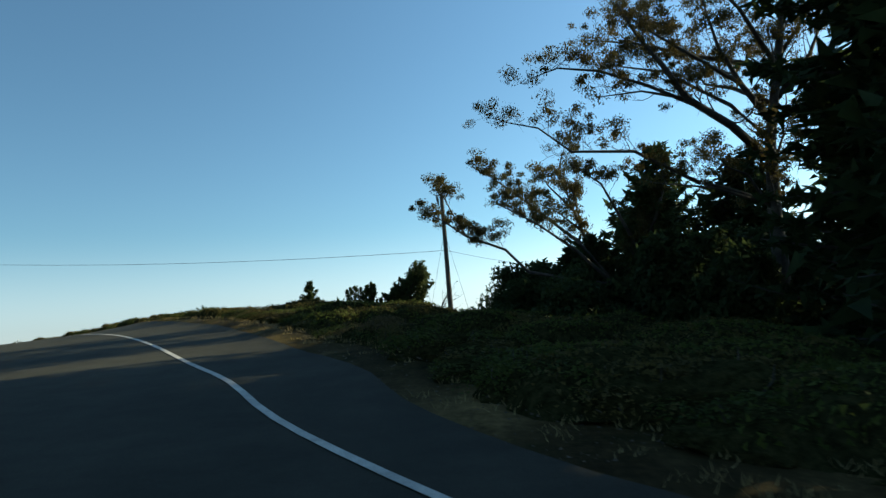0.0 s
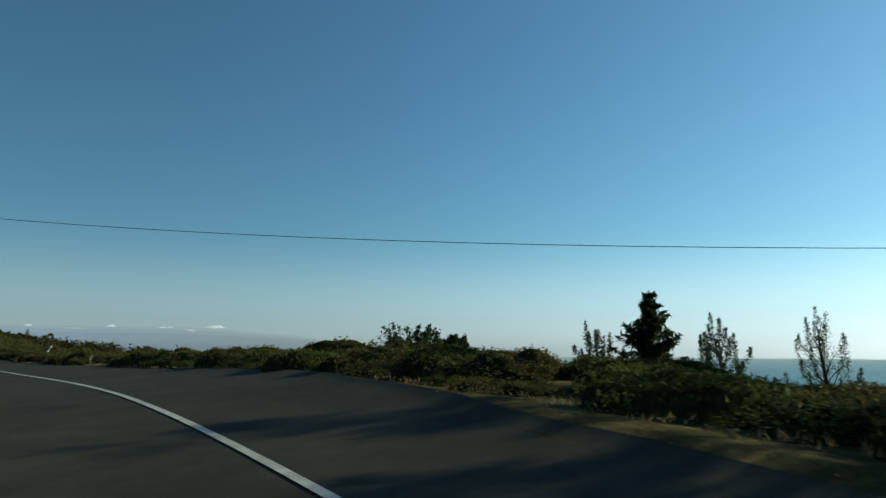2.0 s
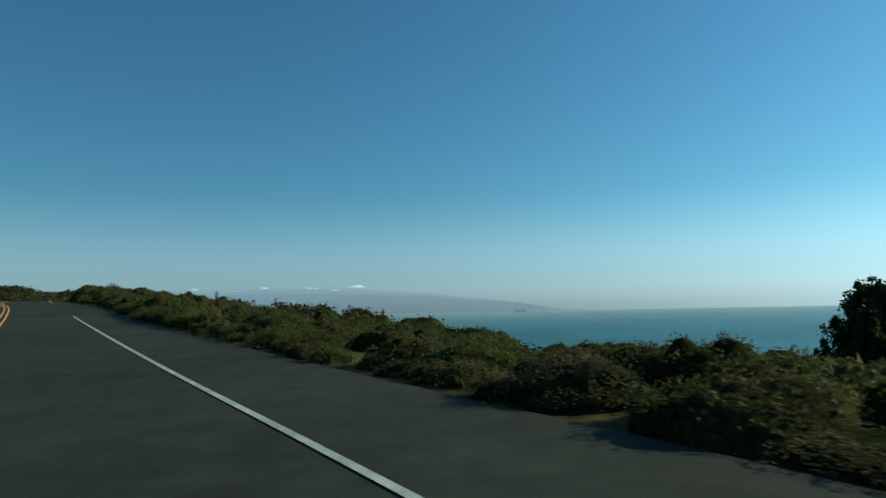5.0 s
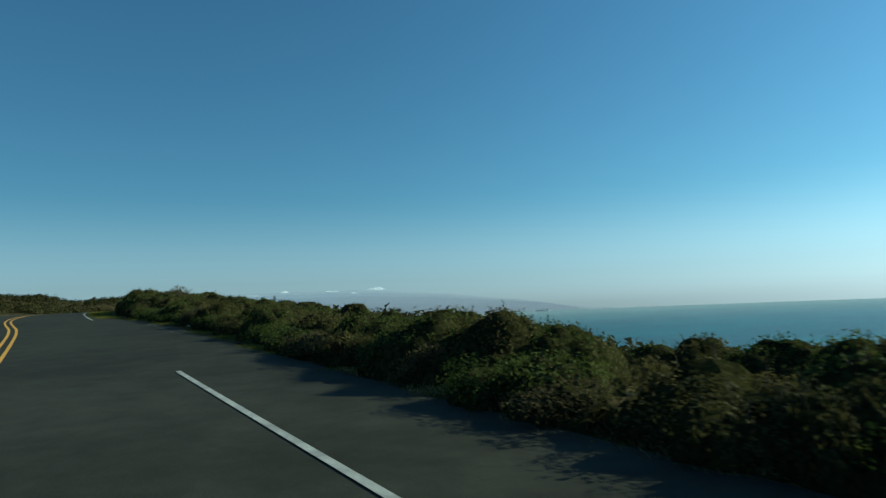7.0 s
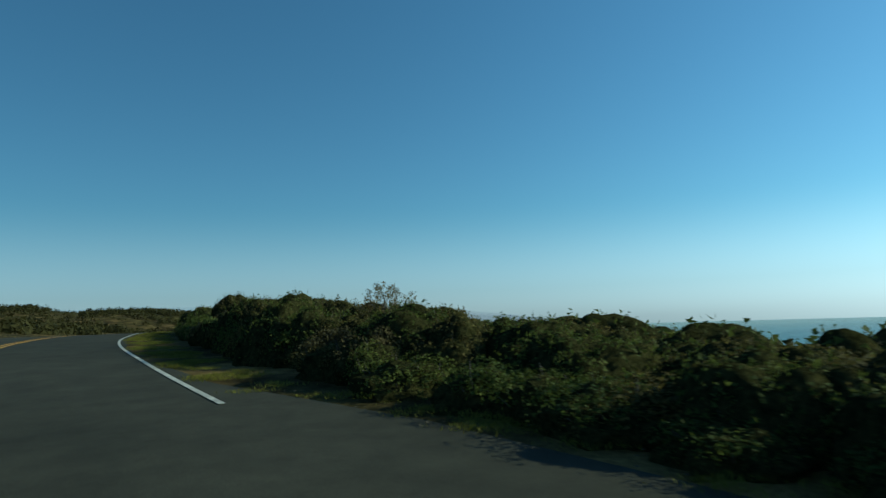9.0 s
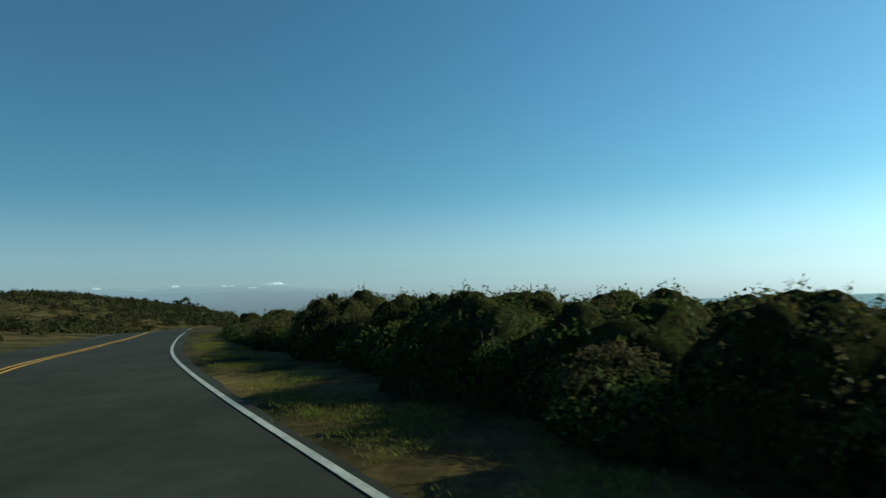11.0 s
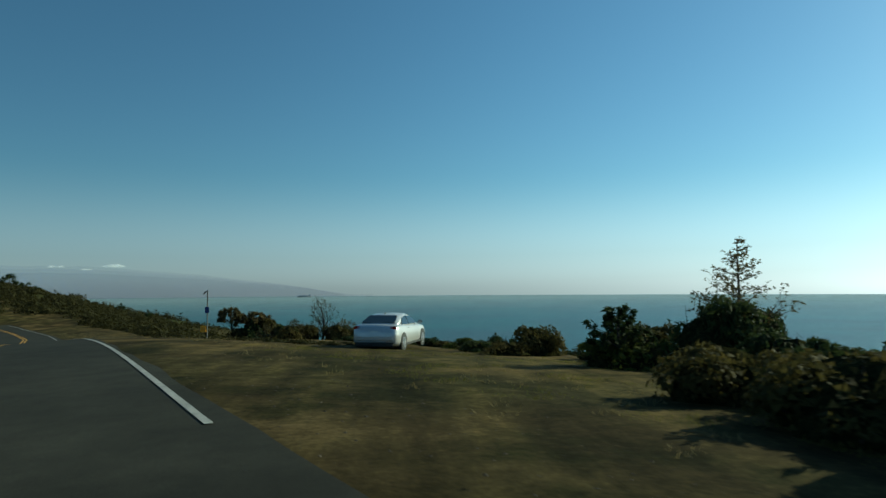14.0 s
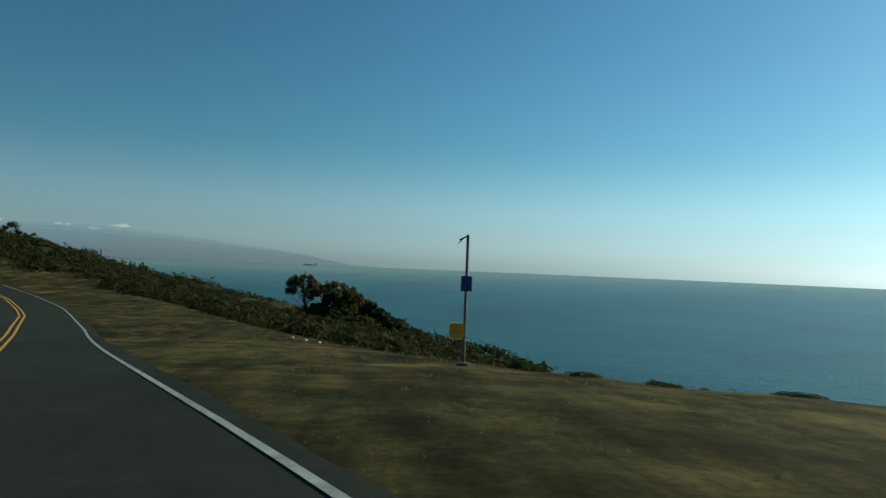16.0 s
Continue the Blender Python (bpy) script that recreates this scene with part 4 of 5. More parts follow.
def conifer(name, x, y, height, radius, seed, tiers, per_tier, label, needle=0.09, density=26, droop=0.1, open_base=0.12, material=LEAF_DARK, base=None, power=0.8):
    """A conifer: a tapered trunk, whorls of branches and needle sprays."""
    rng = np.random.default_rng(seed)
    z0 = ground_z(x, y) - 0.1 if base is None else base
    root = new(name)
    root.location = (x, y, z0)
    mesh_ob("trunk", *tube([(0, 0, 0), (0.02 * height * 0.3, 0, height * 0.5), (0, 0, height)], [0.02 * height + 0.02, 0.012 * height, 0.01], 7), BARK, root, smooth=True)
    pieces, cs, ns = [], [], []
    for k in range(tiers):
        f = (k + rng.uniform(-0.3, 0.3)) / tiers
        zf = open_base + (1 - open_base) * min(max(f, 0), 0.985)
        for j in range(per_tier):
            a = rng.uniform(0, math.tau)
            ln = radius * (1 - f) ** power * rng.uniform(0.3, 1.15) + 0.04 * radius
            pts, rad = grow(rng, (0, 0, height * zf), (math.cos(a), math.sin(a), 0.15 - droop), ln, 0.012 * height * (1 - f) * 0.4 + 0.006, 0.12, 0.10, 4)
            pieces.append(tube(pts, rad, 3))
            m = int(density * max(ln, 0.3))
            u = rng.uniform(0.15, 1.05, m)
            axis = np.array([list(p) for p in pts])
            c = np.stack([np.interp(u * 4, range(5), axis[:, i]) for i in range(3)], 1)
            c += rng.normal(0, 1, (m, 3)) * (0.10 * ln + 0.03) * (1, 1, 0.35) * np.clip(1.2 - u, 0.25, 1)[:, None]
            cs.append(c)
            ns.append(np.tile((0, 0, 1.0), (m, 1)))
    mesh_ob("branchwork", *joined(pieces), BARK, root)
    mesh_ob("crown", *leaf_tris(rng, np.vstack(cs), np.vstack(ns), needle * 1.2, 2.0, 0.6), material, root)
    return tagged(root, label, "tree")


conifer("cypress", 12.9, 18.4, 17.0, 4.6, 31, 26, 7, "tall near-black cypress with layered drooping boughs", 0.18, 22, 0.15, 0.02, power=0.55)
conifer("cypress", 16.5, 21.0, 15.0, 4.2, 32, 24, 7, "tall near-black cypress with layered drooping boughs", 0.18, 22, 0.15, 0.02, power=0.55)
conifer("pine", 14.2, 41.3, 12.6, 5.6, 33, 22, 7, "broad dark pine behind the eucalyptus", 0.21, 22, -0.05, 0.15, power=0.85)
conifer("pine", 11.5, 36.0, 8.9, 4.3, 34, 20, 8, "broad dark pine behind the eucalyptus", 0.18, 24, -0.05, 0.10, power=0.75)
conifer("pine", 10.2, 31.5, 7.4, 3.6, 35, 18, 8, "broad dark pine under the eucalyptus", 0.15, 28, 0.0, 0.05, power=0.75)
conifer("young_fir", -8.5, 40.0, 3.2, 1.6, 36, 17, 9, "small dark spire-shaped fir on the bank", 0.06, 130, 0.08, 0.03, power=1.0)


def spray_tree(name, x, y, height, radius, seed, label, shoots=60, per=90, needle=0.09, low=0.1, up=0.5, lean=(0, 0), dome=0.5, fill=0, tip=0.10, material=LEAF_DARK, stretch=2.2, start=0.3, thick=1.0, category="tree", cut=0.6, puff=1.0):
    """A tree of many leafy shoots that reach out of one leaning trunk and end in points."""
    rng = np.random.default_rng(seed)
    root = new(name)
    root.location = (x, y, ground_z(x, y) - 0.15)
    lean = Vector((lean[0], lean[1], 0))

    def spine(f):
        return lean * f * f + Vector((0.04 * height * math.sin(5 * f + seed), 0.04 * height * math.sin(4 * f + 2 * seed), height * f))

    mesh_ob("trunk", *tube([spine(f) * (0.92 if f == 1 else 1) for f in (0, 0.25, 0.5, 0.75, 0.95)], [(0.03 * height + 0.01) * thick * k for k in (1, 0.75, 0.55, 0.35, 0.12)], 7), BARK, root, smooth=True)
    pieces, cs, ns = [], [], []
    for k in range(shoots):
        f = low + (1 - low) * (k + rng.uniform(0, 1)) / shoots
        a = k * 2.39996 + rng.uniform(-0.5, 0.5)
        out = radius * max(1 - ((f - low) / (1.02 - low)) ** (1 / dome), 0.02) ** cut * rng.uniform(0.4, 1.18)
        root_at = spine(max(f * rng.uniform(0.45, 0.8), 0.04))
        end = spine(f) + Vector((math.cos(a) * out, math.sin(a) * out, 0))
        end.z = max(end.z, 0.15)
        mid = root_at.lerp(end, 0.6) + Vector(rng.normal(0, 0.05 * radius, 3))
        last = (end - mid).normalized() * (1 - up) + Vector((0, 0, up)) + lean.normalized() * 0.25 if lean.length > 0 else (end - mid).normalized() * (1 - up) + Vector((0, 0, up))
        beyond = end + last.normalized() * tip * height * rng.uniform(0.5, 1.2)
        pts = [root_at, mid, end, beyond]
        r = 0.010 * height * thick * (1.1 - f)
        pieces.append(tube(pts, [r + 0.004, r * 0.7 + 0.003, r * 0.4 + 0.003, 0.002], 4))
        m = int(per * rng.uniform(0.7, 1.3))
        u = rng.uniform(start, 1.0, m) ** 0.8
        ax = np.array([list(p) for p in pts])
        c = np.stack([np.interp(u * 3, range(4), ax[:, i]) for i in range(3)], 1)
        ln = (end - root_at).length
        c += rng.normal(0, 1, (m, 3)) * puff * (0.13 * ln + 0.02 * height) * np.clip(1.15 - u, 0.12, 0.8)[:, None]
        cs.append(c)
        ns.append(np.tile(list(last), (m, 1)) + rng.normal(0, 0.8, (m, 3)))
    if fill:
        f = low * 0.4 + (0.88 - low * 0.4) * rng.uniform(0, 1, fill) ** 1.2
        a, q = rng.uniform(0, math.tau, fill), rng.uniform(0.2, 1, fill) ** 0.6
        out = radius * 0.86 * np.maximum(1 - np.clip((f - low) / (1.02 - low), 0, 1) ** (1 / dome), 0.02) ** cut * q * (1 + 0.25 * np.sin(3 * a + seed + 6 * f))
        c = np.array([list(spine(v)) for v in f]) + np.stack([np.cos(a) * out, np.sin(a) * out, rng.normal(0, 0.02 * height, fill)], 1)
        c[:, 2] = np.abs(c[:, 2])
        cs.append(c)
        ns.append(np.stack([np.cos(a), np.sin(a), np.full(fill, 0.4)], 1))
    mesh_ob("branchwork", *joined(pieces), BARK, root)
    mesh_ob("crown", *leaf_tris(rng, np.vstack(cs), np.vstack(ns), needle * 1.2, stretch * 0.8, 0.6), material, root)
    return tagged(root, label, category)


for k, (x, y, h, r) in enumerate(((-3.4, 49.7, 3.9, 1.5), (-8.2, 50.8, 3.5, 1.6), (4.4, 56.6, 5.7, 1.9), (-3.8, 32.9, 1.9, 0.6))):
    spray_tree("young_pine", x, y, h, r, 130 + k, "young pine with upright candle-like shoots", 26, 240, 0.034, 0.35, 0.9, dome=0.9, tip=0.16, start=0.25, stretch=3.2, puff=0.55)


def small_tree(name, x, y, height, radius, seed, label, material=LEAF_DARK, lobes=10, leaves=2600, size=0.11, fill=1.0, base=None, squash=0.8, low=0.4):
    """A small broad tree: forked stems under clumps of leaves."""
    rng = np.random.default_rng(seed)
    z0 = ground_z(x, y) - 0.1 if base is None else base
    root = new(name)
    root.location = (x, y, z0)
    stems, cs, ns = [], [], []
    fork = height * low * 0.7
    for k in range(lobes):
        a, r = rng.uniform(0, math.tau), math.sqrt(rng.uniform(0, 1)) * radius * 0.75
        rad = radius * rng.uniform(0.28, 0.5) * fill
        z = height * rng.uniform(low, 1.0) * (1 - 0.35 * (r / radius) ** 2) - rad * 0.6
        mid = np.array([math.cos(a) * r, math.sin(a) * r, max(z, rad * 0.5)])
        pts, rr = grow(rng, (0, 0, fork * rng.uniform(0.3, 1)), Vector(mid) - Vector((0, 0, fork)), (Vector(mid) - Vector((0, 0, fork))).length, 0.016 * height, 0.12, 0.02)
        stems.append(tube(pts, rr, 5))
        c, v = clump(rng, mid, rad, leaves // lobes, squash)
        cs.append(c)
        ns.append(v)
    mesh_ob("trunk", *tube([(0, 0, 0), (0.03, 0.02, fork * 0.6), (0, 0, fork)], [0.03 * height, 0.024 * height, 0.02 * height], 7), BARK, root, smooth=True)
    mesh_ob("branchwork", *joined(stems), BARK, root, smooth=True)
    mesh_ob("crown", *leaf_tris(rng, np.vstack(cs), np.vstack(ns), size * 1.15, 1.5, 0.6), material, root)
    return tagged(root, label, "tree")


spray_tree("small_tree", -2.0, 33.5, 2.9, 1.0, 41, "dense dark small tree beside the utility pole", 70, 110, 0.065, 0.15, 0.35, (0.4, 0), 0.5, 1100, 0.11)
spray_tree("small_tree", -2.7, 33.7, 1.9, 0.85, 141, "dense dark small tree beside the utility pole", 50, 130, 0.07, 0.1, 0.3, (0, 0), 0.45, 3000, 0.05)
spray_tree("dead_shrub", -0.5, 33.2, 2.0, 1.1, 142, "bare grey leaning twigs of a dead shrub", 14, 3, 0.04, 0.4, 0.4, (0.7, 0.2), 0.8, 0, 0.2, category="bush")
spray_tree("small_tree", -4.7, 32.6, 1.7, 0.62, 42, "lacy round-headed young tree with thin twigs", 46, 42, 0.05, 0.4, 0.35, dome=0.4, tip=0.06, start=0.55)
spray_tree("small_tree", -16.15, 43.0, 2.05, 0.9, 43, "sparse round-crowned young tree among shrubs", 60, 20, 0.04, 0.4, 0.4, dome=0.4, tip=0.07, start=0.55)
small_tree("small_tree", 3.5, 33.0, 3.4, 2.6, 44, "dense dark small tree under the eucalyptus", leaves=11000, size=0.11, lobes=20, low=0.15)
small_tree("small_tree", 6.5, 30.5, 3.2, 2.4, 45, "dense dark small tree under the eucalyptus", leaves=11000, size=0.11, lobes=20, low=0.15)
small_tree("small_tree", 5.0, 25.5, 2.4, 2.0, 46, "dense dark small tree under the eucalyptus", leaves=9000, size=0.10, lobes=18, low=0.15)
for k, (x, y, h, r, lean) in enumerate(((-20.6, 99.7, 10.9, 5.6, 0.2), (-23.4, 100.6, 9.2, 4.2, -0.3), (-16.9, 92.2, 8.3, 3.8, 0.3), (-17.2, 96.6, 9.8, 3.6, 0.6), (-25.2, 97.2, 5.9, 3.2, -0.4), (-19.0, 98.4, 9.3, 3.4, 0.1))):
    spray_tree("cypress", x, y, h, r, 150 + k, "dark ragged cypress on the slope above the sea", 150, 90, 0.14, 0.1, 0.75, (lean, 0), 0.5, 5000, 0.10, start=0.5, puff=0.7, cut=0.7)
spray_tree("wind_shaped_cypress", -130.4, 170.8, 3.0, 2.0, 49, "dark wind-swept cypress rising over the shrubs", 90, 110, 0.06, 0.2, 0.5, (0.35, 0.1), 0.62, 1500, 0.13, start=0.5, puff=0.65, cut=0.8)
spray_tree("wind_shaped_cypress", -131.5, 170.4, 2.5, 1.1, 149, "dark wind-swept cypress rising over the shrubs", 50, 90, 0.06, 0.3, 0.6, (-0.2, 0), 0.62, 500, 0.15, start=0.5, puff=0.65, cut=0.8)
spray_tree("wind_shaped_cypress", -129.2, 167.6, 1.85, 1.3, 148, "low dark wind-swept cypress among the shrubs", 60, 110, 0.06, 0.15, 0.3, (0.2, 0), 0.5, 1800, 0.05)
for k, (x, y, h, r) in enumerate(((-94.5, 109.7, 2.05, 1.0), (-100.5, 116.0, 1.85, 1.2), (-98.2, 113.4, 1.7, 1.0), (-103.0, 119.0, 1.7, 1.0))):
    spray_tree("twiggy_shrub", x, y, h, r, 190 + k, "grey-brown twiggy shrub standing over the hedge", 100, 40, 0.022, 0.3, 0.5, dome=0.4, tip=0.08, start=0.55, material=LEAF_BROWN, category="bush")
conifer("dead_sapling", -131.1, 182.4, 4.0, 2.0, 151, 16, 5, "thin bare young conifer with few needles", 0.05, 30, -0.1, 0.2, LEAF_BROWN, power=0.85)
spray_tree("small_tree", -135.5, 180.5, 1.7, 0.7, 152, "lacy low tree among the shrubs", 40, 40, 0.06, 0.45, 0.3, dome=0.35, tip=0.06, start=0.6)
for k, (x, y, h, r) in enumerate(((-147.5, 205.2, 1.4, 0.9), (-144.4, 206.6, 1.5, 1.0), (-149.2, 204.9, 1.0, 0.7), (-142.9, 206.9, 1.3, 0.9))):
    spray_tree("twiggy_shrub", x, y, h, r, 196 + k, "sparse dry shrub with bare upright twigs at the cliff edge", 50, 14, 0.045, 0.2, 0.7, dome=0.6, tip=0.12, start=0.45, material=LEAF_BROWN, category="bush")
spray_tree("twiggy_shrub", -145.9, 206.4, 2.7, 1.35, 50, "sparse dry shrub with bare upright twigs at the cliff edge", 60, 13, 0.045, 0.25, 0.75, dome=0.7, tip=0.16, start=0.5, material=LEAF_BROWN, category="bush")
for k, (x, y, h, r) in enumerate(((-170.9, 288.3, 6.2, 2.3), (-166.9, 288.4, 5.9, 2.6))):
    spray_tree("umbrella_tree", x, y, h, r, 51 + k, "flat-topped open tree on the cliff slope", 34, 170, 0.15, 0.62, 0.1, (0.3, 0), 0.3, 0, 0.02, start=0.74, thick=1.4, puff=1.3, material=LEAF_BROWN)
for k, (x, y, top, r) in enumerate(((-166.4, 287.4, 0.6, 2.8), (-164.2, 287.8, 0.6, 2.5), (-162.0, 287.8, -0.7, 2.4), (-160.0, 287.6, -3.0, 2.4), (-157.6, 287.4, -4.3, 2.2), (-168.8, 286.6, -1.2, 2.4), (-165.6, 284.6, -1.6, 2.6), (-162.8, 284.8, -2.6, 2.4), (-160.6, 287.0, -1.6, 2.4), (-158.6, 286.8, -2.8, 2.5), (-156.4, 286.6, -4.2, 2.3))):
    spray_tree("cliff_shrub", x, y, max((top - ground_z(x, y)) / 1.04, 1.3), r, 160 + k, "dense dark shrub on the cliff slope", 60, 70, 0.19, 0.05, 0.25, dome=0.4, fill=3000, tip=0.04, category="bush", material=LEAF_OLIVE if k % 2 else LEAF_DARK)
for k, (x, y, h, r) in enumerate(((9.4, 27.4, 4.2, 2.2), (12.0, 29.0, 4.6, 2.4), (15.2, 28.6, 5.2, 2.6), (10.8, 24.0, 3.4, 2.0), (14.6, 33.0, 5.6, 2.8), (5.4, 36.5, 3.6, 2.0), (7.6, 33.6, 4.6, 2.2))):
    spray_tree("undergrowth_tree", x, y, h, r, 170 + k, "dense dark young cypress under the tall trees", 80, 90, 0.14, 0.05, 0.3, dome=0.5, fill=2800, tip=0.05)
# trees mostly out of view, added so that their shade falls on the road
for k, (gs, gd, h) in enumerate(((-34, 17, 15), (-25, 13, 16), (-17, 19, 17), (-9, 13.5, 16), (-3, 21, 16), (3, 15.5, 15), (0, 27, 18), (22, 36, 11), (9, 19.5, 15), (4.5, 20.5, 15))):
    gx, gy, gz = land(gs, gd)
    conifer("cypress", float(gx), float(gy), h, 4.6, 80 + k, 28, 8, "tall near-black cypress, mostly unseen, added to shade the road and bank", 0.30, 10, 0.15, 0.04, power=0.5)
# more mostly unseen shade casters, heights set so the shadow ends near the bank
for k, (x, y, h) in enumerate(((20.1, 16.8, 11), (18.6, 20.7, 11), (33.0, 30.5, 21), (31.0, 34.5, 21), (29.0, 38.3, 21), (27.0, 42.2, 20))):
    conifer("cypress", x, y, h, 4.4, 180 + k, 28, 8, "tall near-black cypress, mostly unseen, added to shade the road and bank", 0.32, 12, 0.15, 0.04, power=0.5)
for k, (x, y, h) in enumerate(((-220.3, 362.8, 3.0), (-205.3, 342.4, 2.5), (-260.6, 377.5, 5), (-265.8, 380.3, 3.2), (-257.8, 377.9, 3.4), (-256.0, 380.0, 3.6), (-252.6, 379.6, 3), (-250.3, 380.7, 2.4), (-246.6, 380.3, 2.2), (-274.0, 380.0, 3), (-280.6, 380.5, 2.8), (-286.2, 379.1, 2.6))):
    small_tree("hill_tree", x, y, h, h * 0.55, 60 + k, "small dark tree on the far hillside", leaves=900, size=0.05 * h, lobes=9)


# ---- ground cover ----
def tufts(name, places, seed, blade, material, label, blades=14):
    rng = np.random.default_rng(seed)
    verts, faces = [], []
    for x, y, z in places:
        for k in range(blades):
            a, lean = rng.uniform(0, math.tau), rng.uniform(0.3, 1.1)
            ln, w = blade * rng.uniform(0.5, 1.2), 0.012 * rng.uniform(0.6, 1.6) * blade / 0.2
            bx, by = x + rng.normal(0, 0.13), y + rng.normal(0, 0.13)
            dx, dy = math.cos(a), math.sin(a)
            i = len(verts)
            verts += [(bx - dy * w, by + dx * w, z), (bx + dy * w, by - dx * w, z), (bx + dx * ln * lean, by + dy * ln * lean, z + ln * (1 - 0.4 * lean))]
            faces.append((i, i + 1, i + 2))
    return tagged(mesh_ob(name, verts, faces, material), label, "grass", kind="stuff")


def scatter(rng, count, s0, s1, d_near, d_far, patchy=False):
    out = []
    for k in range(count):
        s = rng.uniform(s0, s1)
        lo, hi = (v(s) if callable(v) else v for v in (d_near, d_far))
        x, y, z = (float(v) for v in land(s, rng.uniform(lo, hi)))
        if not patchy or noise.noise((x * 0.55, y * 0.55, 3)) + 0.5 * noise.noise((x * 1.7, y * 1.7, 8)) > 0.1:
            out.append((x, y, z))
    return out


rng = np.random.default_rng(21)
green = scatter(rng, 2600, 108, 139, lambda s: paved_edge(s) - 0.05, lambda s: paved_edge(s) + 0.8, True) + scatter(rng, 3600, 140, 166, lambda s: edge_key(s) + 0.25, 4.4, True)
green += scatter(rng, 3000, 166, 196, 2.7, 4.3, True) + scatter(rng, 3400, 194, 214, 3.1, 4.5, True) + scatter(rng, 500, 70, 112, lambda s: paved_edge(s), lambda s: paved_edge(s) + 0.5, True)
green += scatter(rng, 2600, 212, 242, 6.0, 15, True)
tufts("grass", green, 22, 0.075, GRASS, "short green grass tufts along the pavement edge")
dry = scatter(rng, 420, 212, 300, lambda s: paved_edge(s) + 2.5, 15) + scatter(rng, 900, 40, 108, lambda s: paved_edge(s) + 0.05, lambda s: paved_edge(s) + 0.55, True) + scatter(rng, 500, -10, 60, lambda s: paved_edge(s) + 0.2, lambda s: paved_edge(s) + 2.5) + scatter(rng, 700, 285, 330, 2.5, 16) + scatter(rng, 700, 100, 330, -14, -5.2)
tufts("dry_grass", dry, 23, 0.11, DRY, "sparse dry straw-coloured grass on bare earth")


def stones(name, places, seed, lo, hi, material, label):
    rng = np.random.default_rng(seed)
    verts, faces = [], []
    for x, y, z in places:
        r = lo * (hi / lo) ** (rng.uniform(0, 1) ** 2)
        i = len(verts)
        q = rng.uniform(0.6, 1.2, 6) * r
        verts += [(x + q[0], y, z), (x, y + q[1], z), (x - q[2], y, z), (x, y - q[3], z), (x + rng.normal(0, r * 0.2), y, z + q[4] * 0.7), (x, y, z - q[5])]
        faces += [(i, i + 1, i + 4), (i + 1, i + 2, i + 4), (i + 2, i + 3, i + 4), (i + 3, i, i + 4)]
    return tagged(mesh_ob(name, verts, faces, material), label, "gravel", kind="stuff")


gravel = scatter(rng, 2500, 4, 60, lambda s: paved_edge(s) - 0.08, lambda s: paved_edge(s) + 1.6) + scatter(rng, 2200, 185, 290, lambda s: paved_edge(s), lambda s: paved_edge(s) + 3) + scatter(rng, 250, 200, 290, 4, 14)
gravel += scatter(rng, 1200, 60, 190, lambda s: paved_edge(s) - 0.25, lambda s: paved_edge(s) + 0.7)
stones("gravel", gravel, 24, 0.010, 0.032, STONE, "scattered grey-brown gravel and small stones")
for x, y in ((-163.9, 231.2), (-163.0, 229.5), (-162.2, 228.2)):
    rng = np.random.default_rng(int(abs(x * 10)))
    bm = bmesh.new()
    bmesh.ops.create_icosphere(bm, subdivisions=2, radius=0.11)
    for v in bm.verts:
        v.co *= 1 + 0.35 * noise.noise(v.co * 4 + Vector((x, y, 0)))
        v.co.z *= 0.7
    st = part("stone", bm, PALE_STONE, None)
    st.location = (x, y, ground_z(x, y) + 0.05)
    tagged(st, "small whitish stone at the edge of the dirt pullout", "stone", "white stones")


for s0, d0, size in ((128.3, 5.6, 0.09), (126.0, 5.3, 0.06), (72.5, 5.5, 0.05)):
    rng = np.random.default_rng(int(s0 * 7))
    x, y, z = (float(v) for v in land(s0, d0))
    bm = bmesh.new()
    bmesh.ops.create_icosphere(bm, subdivisions=2, radius=size)
    for v in bm.verts:
        v.co *= 1 + 0.6 * noise.noise(v.co * 14 + Vector((s0, d0, 0)))
        v.co.z *= 0.55
    scrap = part("paper_scrap", bm, MARKER_WHITE, None)
    scrap.location = (x, y, z + size * 0.35)
    tagged(scrap, "crumpled white litter at the road edge", "litter", "litter")
for s0, d0, tall in ((52.2, 6.3, 0.8), (57.5, 6.1, 0.7)):
    x, y, z = (float(v) for v in land(s0, d0))
    rng = np.random.default_rng(int(s0))
    pieces = []
    for k in range(5):
        pts, rad = grow(rng, (x + 0.05 * k, y, z - 0.05), (rng.normal(0.3, 0.3), rng.normal(0, 0.3), 1.0), tall * rng.uniform(0.5, 0.9), 0.012, 0.25, 0.05)
        pieces.append(tube(pts, rad, 5))
    tagged(mesh_ob("dead_branch", *joined(pieces), PALE_WOOD), "pale bleached dead branches among the shrubs", "branch")

# ---- utility poles and wires ----
def cylinder_bm(r0, r1, height, sides=14):
    bm = bmesh.new()
    bmesh.ops.create_cone(bm, cap_ends=True, segments=sides, radius1=r0, radius2=r1, depth=height)
    bmesh.ops.translate(bm, verts=bm.verts, vec=(0, 0, height / 2))
    return bm


def box_bm(sx, sy, sz, at=(0, 0, 0), bevel=0.0):
    bm = bmesh.new()
    bmesh.ops.create_cube(bm, size=1)
    bmesh.ops.scale(bm, verts=bm.verts, vec=(sx, sy, sz))
    if bevel:
        bmesh.ops.bevel(bm, geom=bm.edges[:], offset=bevel, segments=2, affect="EDGES")
    bmesh.ops.translate(bm, verts=bm.verts, vec=at)
    return bm


